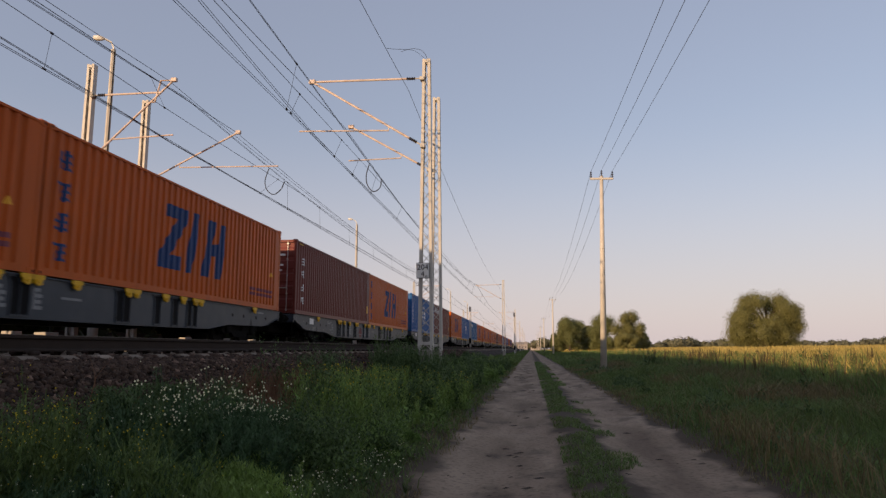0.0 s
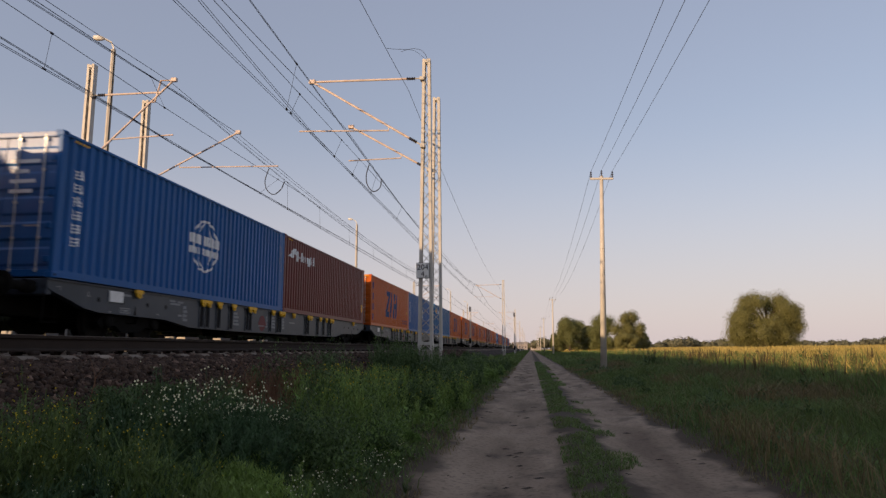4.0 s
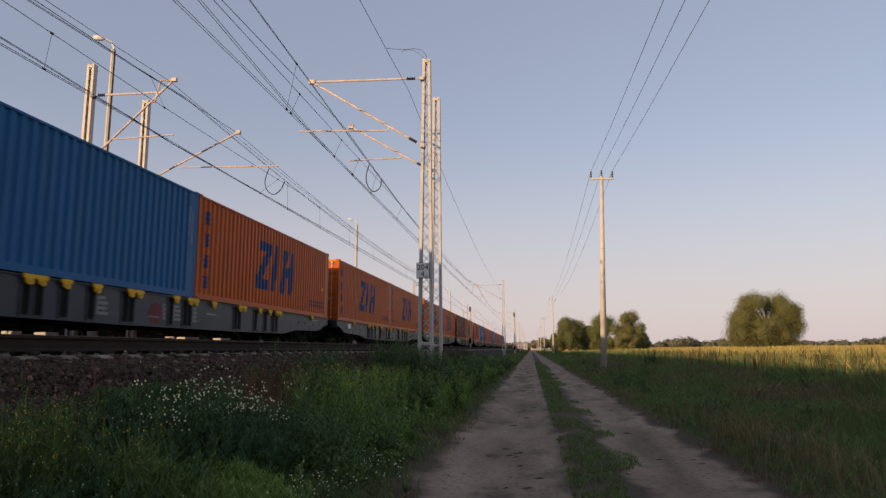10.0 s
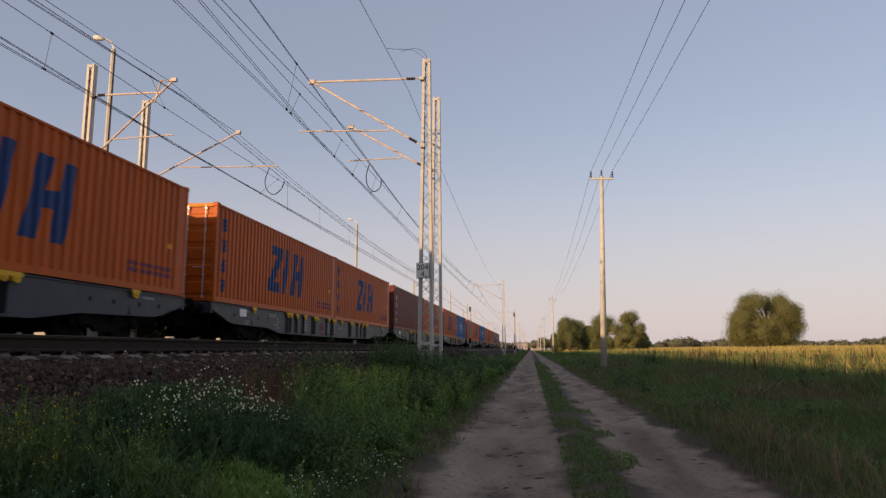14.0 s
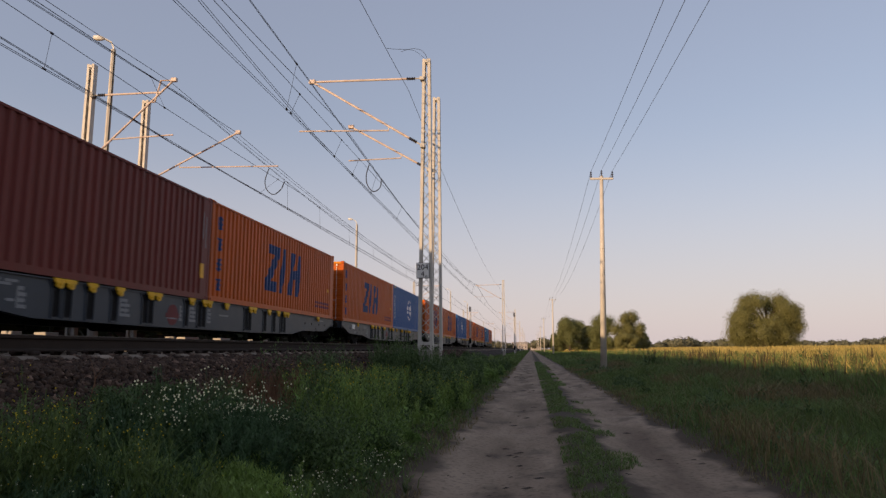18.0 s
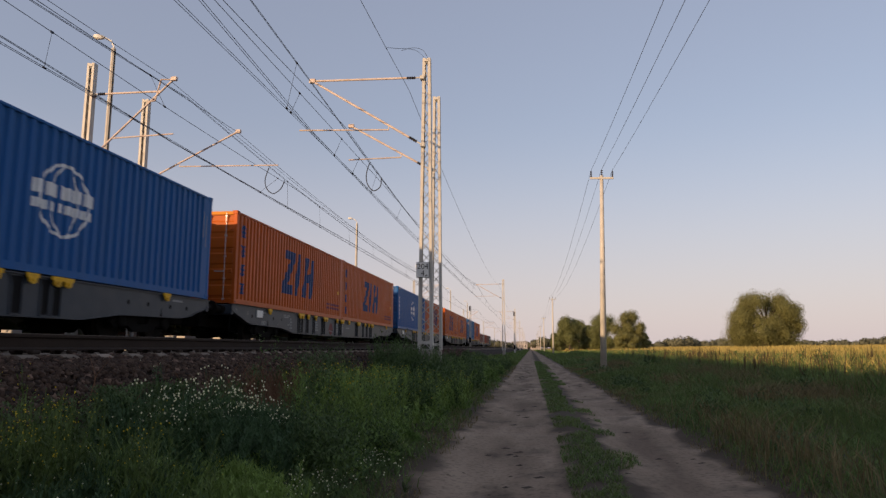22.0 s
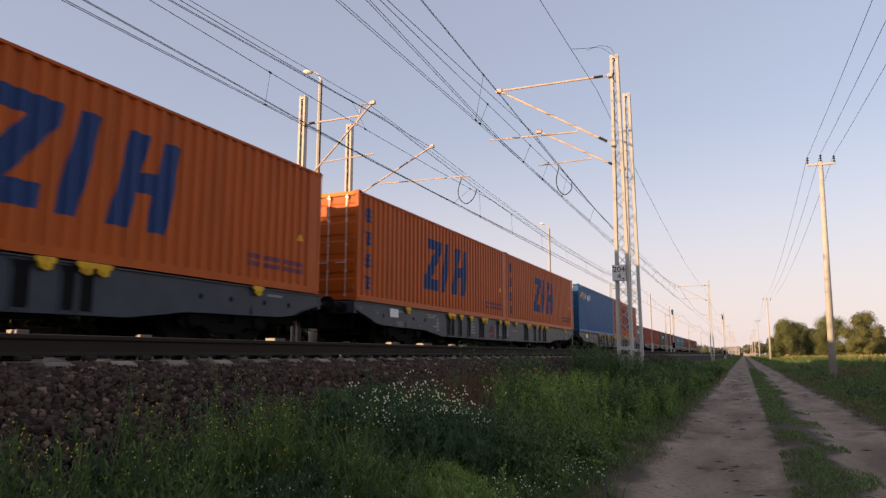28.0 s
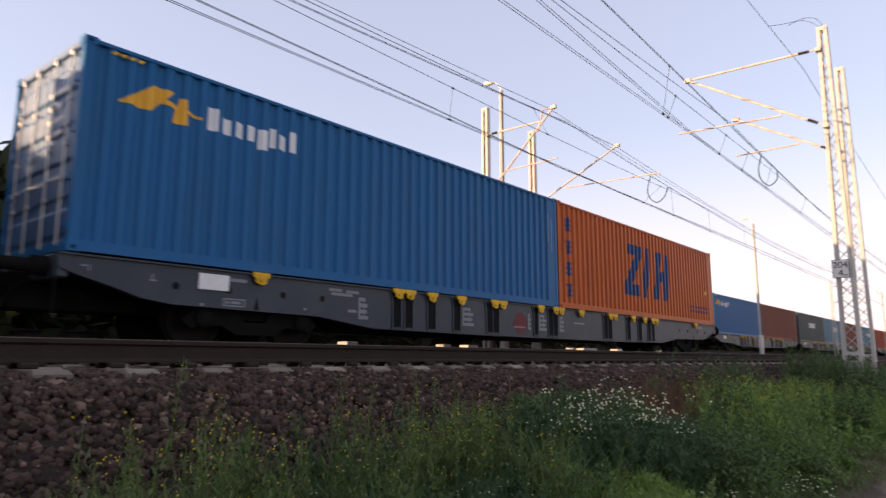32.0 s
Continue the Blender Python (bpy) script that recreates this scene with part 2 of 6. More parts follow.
def ground_material():
    """Bare sandy ruts, green verges and a straw-coloured field, by the place across the lane."""
    m = material("ground_soil", (0.07, 0.05, 0.034), 0.95, vary=0.35, scale=0.5, grain=22, bump=0.2)
    nt = m.node_tree
    n, l = nt.nodes, nt.links
    b = n["Principled BSDF"]
    soil = b.inputs["Base Color"].links[0].from_socket
    tc = n.new("ShaderNodeTexCoord")
    sep = n.new("ShaderNodeSeparateXYZ")
    l.new(tc.outputs["Object"], sep.inputs[0])
    wob = n.new("ShaderNodeTexNoise")
    wob.inputs["Scale"].default_value, wob.inputs["Detail"].default_value = 1.1, 5
    l.new(tc.outputs["Object"], wob.inputs["Vector"])

    def math_node(op, a, c):
        q = n.new("ShaderNodeMath")
        q.operation = op
        for i, v in enumerate((a, c)):
            if isinstance(v, (int, float)):
                q.inputs[i].default_value = v
            else:
                l.new(v, q.inputs[i])
        return q.outputs[0]

    shift = math_node("MULTIPLY", math_node("SUBTRACT", wob.outputs[0], 0.5), 0.9)
    across = math_node("ADD", sep.outputs[0], shift)

    def band(lo, hi, soft):
        up = n.new("ShaderNodeMapRange")
        up.inputs[1].default_value, up.inputs[2].default_value = lo - soft, lo + soft
        down = n.new("ShaderNodeMapRange")
        down.inputs[1].default_value, down.inputs[2].default_value = hi - soft, hi + soft
        down.inputs[3].default_value, down.inputs[4].default_value = 1, 0
        l.new(across, up.inputs[0])
        l.new(across, down.inputs[0])
        return math_node("MULTIPLY", up.outputs[0], down.outputs[0])

    ruts = math_node("MAXIMUM", band(-1.12, 0.42, 0.11), band(1.08, 2.22, 0.08))
    sand = n.new("ShaderNodeTexNoise")
    sand.inputs["Scale"].default_value, sand.inputs["Detail"].default_value = 1.5, 10
    along = n.new("ShaderNodeMapping")
    along.inputs["Scale"].default_value = (1.0, 0.22, 1.0)
    l.new(tc.outputs["Object"], along.inputs[0])
    l.new(along.outputs[0], sand.inputs["Vector"])
    grit = n.new("ShaderNodeTexNoise")
    grit.inputs["Scale"].default_value, grit.inputs["Detail"].default_value = 17, 6
    l.new(tc.outputs["Object"], grit.inputs["Vector"])
    speck = n.new("ShaderNodeMapRange")
    speck.inputs[1].default_value, speck.inputs[2].default_value, speck.inputs[3].default_value, speck.inputs[4].default_value = 0.3, 0.5, 0.6, 1.0
    l.new(grit.outputs[0], speck.inputs[0])
    tone = n.new("ShaderNodeValToRGB")
    tone.color_ramp.elements[0].position, tone.color_ramp.elements[0].color = 0.33, (0.165, 0.114, 0.078, 1)
    tone.color_ramp.elements[1].position, tone.color_ramp.elements[1].color = 0.66, (0.33, 0.245, 0.175, 1)
    l.new(sand.outputs[0], tone.inputs[0])
    gritty = n.new("ShaderNodeHueSaturation")
    l.new(tone.outputs[0], gritty.inputs["Color"])
    l.new(speck.outputs[0], gritty.inputs["Value"])
    damp = n.new("ShaderNodeTexNoise")
    damp.inputs["Scale"].default_value, damp.inputs["Detail"].default_value = 1.0, 5
    cross = n.new("ShaderNodeMapping")
    cross.inputs["Scale"].default_value = (1.3, 1.0, 1.0)
    l.new(tc.outputs["Object"], cross.inputs[0])
    l.new(cross.outputs[0], damp.inputs["Vector"])
    stain = n.new("ShaderNodeMapRange")
    stain.inputs[1].default_value, stain.inputs[2].default_value, stain.inputs[3].default_value, stain.inputs[4].default_value = 0.56, 0.68, 1.0, 0.55
    l.new(damp.outputs[0], stain.inputs[0])
    stained = n.new("ShaderNodeHueSaturation")
    l.new(gritty.outputs[0], stained.inputs["Color"])
    l.new(stain.outputs[0], stained.inputs["Value"])
    gritty = stained
    mix = n.new("ShaderNodeMixRGB")
    l.new(ruts, mix.inputs[0])
    l.new(soil, mix.inputs[1])
    l.new(gritty.outputs[0], mix.inputs[2])
    field = n.new("ShaderNodeMapRange")
    field.inputs[1].default_value, field.inputs[2].default_value = 11, 16
    l.new(sep.outputs[0], field.inputs[0])
    straw = n.new("ShaderNodeMixRGB")
    straw.inputs[2].default_value = (0.26, 0.19, 0.07, 1)
    l.new(field.outputs[0], straw.inputs[0])
    l.new(mix.outputs[0], straw.inputs[1])
    l.new(straw.outputs[0], b.inputs["Base Color"])
    return m


M["ground"] = ground_material()


# ---- mesh tools ----
class Build:
    """Collects corners and faces of one mesh."""

    def __init__(self):
        self.v, self.f = [], []

    def box(self, lo, hi):
        k = len(self.v)
        (a, b, c), (d, e, f) = lo, hi
        self.v += [(a, b, c), (d, b, c), (d, e, c), (a, e, c), (a, b, f), (d, b, f), (d, e, f), (a, e, f)]
        self.f += [tuple(k + i for i in q) for q in ((0, 3, 2, 1), (4, 5, 6, 7), (0, 1, 5, 4), (1, 2, 6, 5), (2, 3, 7, 6), (3, 0, 4, 7))]
        return self

    def chamfer(self, lo, hi, c):
        """A box with its edges cut off."""
        k = len(self.v)
        bm = bmesh.new()
        bmesh.ops.create_cube(bm, size=1)
        for w in bm.verts:
            w.co = Vector([lo[i] if w.co[i] < 0 else hi[i] for i in range(3)])
        bmesh.ops.bevel(bm, geom=bm.edges[:], offset=c, segments=1, affect="EDGES")
        bm.verts.index_update()
        self.v += [tuple(w.co) for w in bm.verts]
        self.f += [tuple(k + w.index for w in q.verts) for q in bm.faces]
        bm.free()
        return self

    def tube(self, points, radius, sides=6, end_radius=None, caps=True):
        pts = [Vector(p) for p in points]
        k = len(self.v)
        last = len(pts) - 1
        for i, p in enumerate(pts):
            way = (pts[min(i + 1, last)] - pts[max(i - 1, 0)]).normalized()
            side = way.cross(Vector((0, 0, 1)) if abs(way.z) < 0.95 else Vector((0, 1, 0))).normalized()
            up = side.cross(way)
            r = radius if end_radius is None else radius + (end_radius - radius) * i / last
            self.v += [tuple(p + (side * math.cos(a) + up * math.sin(a)) * r) for a in (2 * math.pi * s / sides for s in range(sides))]
        for i in range(last):
            for s in range(sides):
                q = (s + 1) % sides
                self.f.append((k + i * sides + s, k + i * sides + q, k + (i + 1) * sides + q, k + (i + 1) * sides + s))
        if caps:
            self.f.append(tuple(k + s for s in reversed(range(sides))))
            self.f.append(tuple(k + last * sides + s for s in range(sides)))
        return self

    def lathe(self, origin, axis, profile, sides=10):
        """profile: (distance along the axis, radius)."""
        o, a = Vector(origin), Vector(axis).normalized()
        s0 = a.cross(Vector((0, 0, 1)) if abs(a.z) < 0.95 else Vector((0, 1, 0))).normalized()
        u0 = a.cross(s0)
        k = len(self.v)
        for d, r in profile:
            self.v += [tuple(o + a * d + (s0 * math.cos(g) + u0 * math.sin(g)) * r) for g in (2 * math.pi * s / sides for s in range(sides))]
        for i in range(len(profile) - 1):
            for s in range(sides):
                q = (s + 1) % sides
                self.f.append((k + i * sides + s, k + i * sides + q, k + (i + 1) * sides + q, k + (i + 1) * sides + s))
        self.f.append(tuple(k + s for s in reversed(range(sides))))
        self.f.append(tuple(k + (len(profile) - 1) * sides + s for s in range(sides)))
        return self

    def prism(self, outline, x0, x1):
        """An outline of (y, z), drawn out from x0 to x1."""
        k, n = len(self.v), len(outline)
        self.v += [(x0, y, z) for y, z in outline] + [(x1, y, z) for y, z in outline]
        self.f += [(k + i, k + (i + 1) % n, k + n + (i + 1) % n, k + n + i) for i in range(n)]
        self.f += [tuple(k + i for i in reversed(range(n))), tuple(k + n + i for i in range(n))]
        return self

    def quads(self, corners):
        k = len(self.v)
        self.v += [tuple(c) for c in corners]
        self.f += [tuple(range(k + i, k + i + 4)) for i in range(0, len(corners), 4)]
        return self

    def mesh(self, name, mat, smooth=False):
        me = bpy.data.meshes.new(name)
        me.from_pydata(self.v, [], self.f)
        me.materials.append(mat)
        bm = bmesh.new()
        bm.from_mesh(me)
        bmesh.ops.recalc_face_normals(bm, faces=bm.faces[:])
        bm.to_mesh(me)
        bm.free()
        if smooth:
            me.polygons.foreach_set("use_smooth", [True] * len(me.polygons))
        return me


def part(name, build, mat, parent=None, label="", smooth=False):
    me = build if isinstance(build, bpy.types.Mesh) else build.mesh(name, mat, smooth)
    ob = new(name, me)
    ob.parent = parent
    return tagged(ob, label)


def thing(name, label, category, group="", kind="", at=None):
    ob = new(name)
    if at is not None:
        ob.matrix_basis = at
    return tagged(ob, label, category, group, kind)


def soup(name, verts, mat, corners=4):
    """A mesh of loose triangles or quads from an array of corners."""
    verts = np.asarray(verts, dtype=np.float32).reshape(-1, 3)
    me = bpy.data.meshes.new(name)
    n = len(verts) // corners
    me.vertices.add(len(verts))
    me.vertices.foreach_set("co", verts.ravel())
    me.loops.add(len(verts))
    me.loops.foreach_set("vertex_index", np.arange(len(verts), dtype=np.int32))
    me.polygons.add(n)
    me.polygons.foreach_set("loop_start", np.arange(0, len(verts), corners, dtype=np.int32))
    me.materials.append(mat)
    me.update(calc_edges=True)
    return me


rng = np.random.default_rng(7)


LATTICE = rng.random((256, 256))


def fbm(x, y, size, octaves=4):
    """Smooth random value, 0 to 1, with features of that size in metres."""
    x, y = np.asarray(x, float) / size + 31.7, np.asarray(y, float) / size + 17.3
    out, gain, total = 0.0, 1.0, 0.0
    for _ in range(octaves):
        i, j = np.floor(x).astype(int), np.floor(y).astype(int)
        u, v = x - i, y - j
        u, v = u * u * (3 - 2 * u), v * v * (3 - 2 * v)
        a, b = LATTICE[i % 256, j % 256], LATTICE[(i + 1) % 256, j % 256]
        c, d = LATTICE[i % 256, (j + 1) % 256], LATTICE[(i + 1) % 256, (j + 1) % 256]
        out = out + gain * ((a * (1 - u) + b * u) * (1 - v) + (c * (1 - u) + d * u) * v)
        total += gain
        gain *= 0.5
        x, y = x * 2.03 + 5.1, y * 2.03 + 9.7
    return out / total


# ---- ground ----
def rise(x, y):
    """Height of the ground."""
    x, y = np.asarray(x, float), np.asarray(y, float)
    left = np.interp(-x, [1.2, 1.9, 3.2, 19.5, 23, 60], [0.0, 0.12, 0.42, 0.45, 0.1, 0.0])
    right = np.interp(x, [2.2, 2.9, 6, 12, 32, 60, 140], [0.0, 0.1, 0.12, 0.14, 0.7, 1.2, 1.7])
    z = np.where(x < 0, left, right)
    near = np.exp(-(np.abs(y - 20) / 120) ** 2)
    ruts = -0.06 * np.exp(-((x + 0.45) / 0.45) ** 2) - 0.06 * np.exp(-((x - 1.55) / 0.4) ** 2) + 0.05 * np.exp(-((x - 0.65) / 0.22) ** 2)
    rough = 0.03 * (fbm(x, y * 0.2, 1.5, 2) - 0.5) - 0.02 * np.clip(fbm(x + 40, y, 0.6, 1) - 0.75, 0, 1) * 4
    return z + (ruts + rough) * near


def make_ground():
    xs = np.unique(np.concatenate([np.arange(-4, 4, 0.12), np.arange(-20, -4, 1), np.arange(4, 20, 0.8), np.geomspace(20, 2500, 18), -np.geomspace(20, 2500, 18)]))
    ys = np.unique(np.concatenate([np.arange(0, 30, 0.16), np.arange(30, 90, 1.2), np.geomspace(90, 3500, 22), -np.geomspace(0.5, 400, 14)]))
    gx, gy = np.meshgrid(xs, ys)
    gz = rise(gx, gy)
    me = bpy.data.meshes.new("ground")
    nx, ny = len(xs), len(ys)
    idx = np.arange(nx * ny).reshape(ny, nx)
    faces = np.stack([idx[:-1, :-1], idx[:-1, 1:], idx[1:, 1:], idx[1:, :-1]], -1).reshape(-1, 4)
    me.from_pydata(np.stack([gx, gy, gz], -1).reshape(-1, 3).tolist(), [], faces.tolist())
    me.polygons.foreach_set("use_smooth", [True] * len(me.polygons))
    me.materials.append(M["ground"])
    tagged(new("ground", me), "rutted sandy dirt lane with grassy verges beside a field", "ground", kind="structure")


make_ground()


# ---- railway bed ----
BED = RAIL - 0.2      # top of the sleepers


def bed_height(x):
    return np.interp(x, [-21.5, -19.4, -19.0, -15.6, -14.6, -13.6, -4.9, -4.55, -4.3, -3.0], [0.4, BED + 0.4, BED + 0.44, BED + 0.44, BED + 0.1, BED - 0.06, BED - 0.07, BED - 0.12, BED - 0.17, 0.34])


def make_bed():
    xs = np.concatenate([[-21.5, -19.4, -19.0, -15.6, -14.6, -13.6, -12, -9, -7], np.arange(-5.0, -3.0, 0.09), [-3.0]])
    ys = np.concatenate([np.geomspace(400, 6, 8) * -1, np.arange(-5, 40, 0.14), np.arange(40, 120, 2), np.geomspace(120, 3000, 14)])
    gx, gy = np.meshgrid(xs, ys)
    gz = bed_height(gx) + 0.03 * np.sin(gy * 13.1 + gx * 9) * np.sin(gy * 7.7 - gx * 17) + rng.normal(0, 0.012, gx.shape)
    gz[:, 0] = gz[:, -1] = 0.2
    nx, ny = len(xs), len(ys)
    idx = np.arange(nx * ny).reshape(ny, nx)
    faces = np.stack([idx[:-1, :-1], idx[:-1, 1:], idx[1:, 1:], idx[1:, :-1]], -1).reshape(-1, 4)
    me = bpy.data.meshes.new("ballast_bed")
    me.from_pydata(np.stack([gx, gy, gz], -1).reshape(-1, 3).tolist(), [], faces.tolist())
    me.materials.append(M["ballast"])
    bed = tagged(new("ballast_bed", me), "raised bed of dark brown crushed stone ballast under the tracks", "ballast", kind="structure")
    # loose stones on the shoulder and slope
    base = np.array([(a, b, c) for a in (-1, 1) for b in (-1, 1) for c in (-0.8, 0.8)], float)
    tri = np.array([(0, 1, 3), (0, 3, 2), (4, 6, 7), (4, 7, 5), (0, 4, 5), (0, 5, 1), (2, 3, 7), (2, 7, 6), (0, 2, 6), (0, 6, 4), (1, 5, 7), (1, 7, 3)])
    n = 42000
    y = np.where(rng.random(n) < 0.85, rng.uniform(0.2, 16, n), rng.uniform(16, 48, n))
    x = rng.uniform(-4.95, -2.9, n)
    keep = (x > -4.7) | (np.abs((y + 0.3) % 0.6 - 0.3) > 0.16)
    x, y = x[keep], y[keep]
    n = len(x)
    size = rng.uniform(0.009, 0.027, n) * (1 + 0.03 * np.maximum(y - 6, 0))
    shape = rng.uniform(0.6, 1.3, (n, 1, 3))
    ball = base[None] * shape * size[:, None, None] * rng.uniform(0.6, 1.25, (n, len(base), 3))
    e1 = rng.normal(0, 1, (n, 3))
    e1 /= np.linalg.norm(e1, axis=1)[:, None]
    e2 = np.cross(e1, rng.normal(0, 1, (n, 3)))
    e2 /= np.linalg.norm(e2, axis=1)[:, None]
    turned = np.einsum("nij,nkj->nki", np.stack([e1, e2, np.cross(e1, e2)], -1), ball)
    seat = np.stack([x, y, bed_height(x) + 0.012 + np.where(x < -4.66, 0.012, 0)], -1)
    pts = turned + seat[:, None]
    light = rng.random(n) < 0.1
    for name, mat, pick, label in (("ballast_stones", "stone", ~light, "loose angular dark brown ballast stones"), ("pale_ballast_stones", "stone_pale", light, "scattered paler reddish ballast stones")):
        me = soup(name, pts[pick][:, tri].reshape(-1, 3), M[mat], 3)
        bm = bmesh.new()
        bm.from_mesh(me)
        bmesh.ops.remove_doubles(bm, verts=bm.verts[:], dist=0.0001)
        bm.to_mesh(me)
        bm.free()
        tagged(new(name, me), label, "stones", kind="stuff")
    return bed


make_bed()


def rail_mesh(y0, y1):
    outline = [(-0.075, 0), (0.075, 0), (0.075, 0.012), (0.012, 0.035), (0.01, 0.125), (0.036, 0.14), (0.036, 0.172), (-0.036, 0.172), (-0.036, 0.14), (-0.01, 0.125), (-0.012, 0.035), (-0.075, 0.012)]
    b = Build()
    n = len(outline)
    b.v = [(x, y0, z) for x, z in outline] + [(x, y1, z) for x, z in outline]
    b.f = [(i, (i + 1) % n, n + (i + 1) % n, n + i) for i in range(n)] + [tuple(reversed(range(n))), tuple(range(n, 2 * n))]
    return b.mesh("rail", M["rail"])


def sleeper_mesh():
    """A concrete sleeper, lower in the middle, with sloped ends."""
    b = Build()
    half = [(-1.3, 0.14, 0.15), (-1.24, -0.02, 0.11), (-0.45, -0.02, 0.11), (-0.3, -0.055, 0.1), (0.3, -0.055, 0.1), (0.45, -0.02, 0.11), (1.24, -0.02, 0.11), (1.3, -0.05, 0.12)]
    half[0] = (-1.3, -0.05, 0.12)
    for x, z, w in half:
        b.v += [(x, -0.14, -0.2), (x, -w, z), (x, w, z), (x, 0.14, -0.2)]
    for i in range(len(half) - 1):
        k = i * 4
        b.f += [(k + j, k + j + 1, k + j + 5, k + j + 4) for j in range(3)]
    k = len(b.v) - 4
    b.f += [(0, 3, 2, 1), (k, k + 1, k + 2, k + 3)]
    return b.mesh("sleeper", M["sleeper"])


def make_track(axis, first, last, label, raised=0.0):
    track = thing("railway_track", label, "railway track", "tracks", "structure", pose(axis, 0, BED + raised))
    long_rail = rail_mesh(-120, 900)
    head = Build().box((-0.034, -120, 0), (0.034, 900, 0.004)).mesh("rail_head", M["railhead"])
    for side in (-0.755, 0.755):
        r = part("rail", long_rail, None, track, "rusty steel rail")
        r.location = (side, 0, RAIL - BED - 0.176)
        h = part("rail_head", head, None, r, "worn bright running surface")
        h.location = (0, 0, 0.172)
    one = sleeper_mesh()
    for i in range(first, last):
        s = part("sleeper", one, None, track)
        s.location = (0, i * 0.6, 0.0)
    rest = Build()
    for i in list(range(-60, first)) + list(range(last, 500)):
        rest.box((-1.3, i * 0.6 - 0.12, -0.15), (1.3, i * 0.6 + 0.12, -0.02))
    far = part("far_sleepers", rest, M["sleeper"], track)
    tagged(far, kind="stuff")
    clip = Build()
    for side in (-0.755, 0.755):
        for e in (-0.1, 0.1):
            clip.chamfer((side + e - 0.035, -0.06, -0.02), (side + e + 0.035, 0.06, 0.025), 0.012)
    clips = clip.mesh("rail_clip", M["rail"])
    for i in range(first, min(last, 40)):
        c = part("rail_clip", clips, None, track)
        c.location = (0, i * 0.6, 0)
    return track


make_track(NEAR_X, -2, 75, "empty railway track with rusty rails on concrete sleepers")
make_track(TRAIN_X, 0, 30, "railway track under the train, on concrete sleepers")
make_track(PARKED_X, 100, 104, "raised railway track under the parked train", PARKED_RISE)


# ---- containers ----
LENGTH, HEIGHT, HALF = 12.192, 2.92, 1.219
PITCH, DEPTH = 0.2775, 0.05


def corrugated(y0, y1):
    """(y, inward depth) along a wall, trapezium waves."""
    pts = [(y0, 0.0)]
    y = y0 + 0.04
    while y + PITCH < y1:
        for dy, d in ((0.0, 0.0), (0.055, DEPTH), (0.14, DEPTH), (0.178, 0.0)):
            pts.append((y + dy, d))
        y += PITCH
    pts.append((y1, 0.0))
    return pts


WALL = corrugated(0.12, LENGTH - 0.12)
WALL_Y, WALL_D = np.array([p[0] for p in WALL]), np.array([p[1] for p in WALL])
WALL_X = HALF - 0.012


def wall_mesh(mat, sign):
    b = Build()
    z0, z1 = 0.15, HEIGHT - 0.075
    for y, d in WALL:
        b.v += [(sign * (WALL_X - d), y, z0), (sign * (WALL_X - d), y, z1)]
    for i in range(len(WALL) - 1):
        b.f.append((2 * i, 2 * i + 2, 2 * i + 3, 2 * i + 1))
    return b.mesh("side_panel", mat)


def decal(build, poly, lift=0.004):
    """A convex outline of (y, z) laid on the waves of the near wall."""
    ys = [p[0] for p in poly]
    lo, hi = min(ys), max(ys)
    stops = sorted({lo, hi, *[y for y in WALL_Y if lo < y < hi], *[y for y in ys]})
    n = len(poly)

    def span(y):
        zs = []
        for i in range(n):
            (a, za), (c, zc) = poly[i], poly[(i + 1) % n]
            if min(a, c) - 1e-9 <= y <= max(a, c) + 1e-9:
                if abs(a - c) < 1e-9:
                    zs += [za, zc]
                else:
                    zs.append(za + (zc - za) * (y - a) / (c - a))
        return min(zs), max(zs)

    for a, c in zip(stops, stops[1:]):
        (z0, z1), (z2, z3) = span(a), span(c)
        xa, xc = WALL_X - np.interp(a, WALL_Y, WALL_D) + lift, WALL_X - np.interp(c, WALL_Y, WALL_D) + lift
        k = len(build.v)
        build.v += [(xa, a, z0), (xc, c, z2), (xc, c, z3), (xa, a, z1)]
        build.f.append((k, k + 1, k + 2, k + 3))
    return build


def rect(y0, y1, z0, z1, lean=0.0):
    return [(y0, z0), (y1, z0), (y1 + lean, z1), (y0 + lean, z1)]


def glyph_blocks(y, z_top, size, count, step, seed):
    """Upright column of unreadable signs: two posts and a few short cross bars in a square each."""
    r = random.Random(seed)
    out = []
    for i in range(count):
        z, b, t = z_top - i * step, Build(), size * 0.15
        for u in (r.uniform(0.05, 0.2), r.uniform(0.42, 0.55), r.uniform(0.78, 0.86)):
            drop = r.uniform(0.0, 0.2) * size
            decal(b, rect(y + u * size, y + u * size + t, z - size + r.uniform(0, 0.15) * size, z - drop, r.uniform(-0.03, 0.03)))
        for j in range(3):
            u0 = r.choice((0.0, 0.0, 0.4))
            u1 = r.choice((0.5, 1.0, 1.0)) if u0 == 0 else 1.0
            decal(b, rect(y + u0 * size, y + u1 * size, z - size * (0.32 * j + 0.26), z - size * (0.32 * j + 0.14)), 0.007)
        out.append(b)
    return out


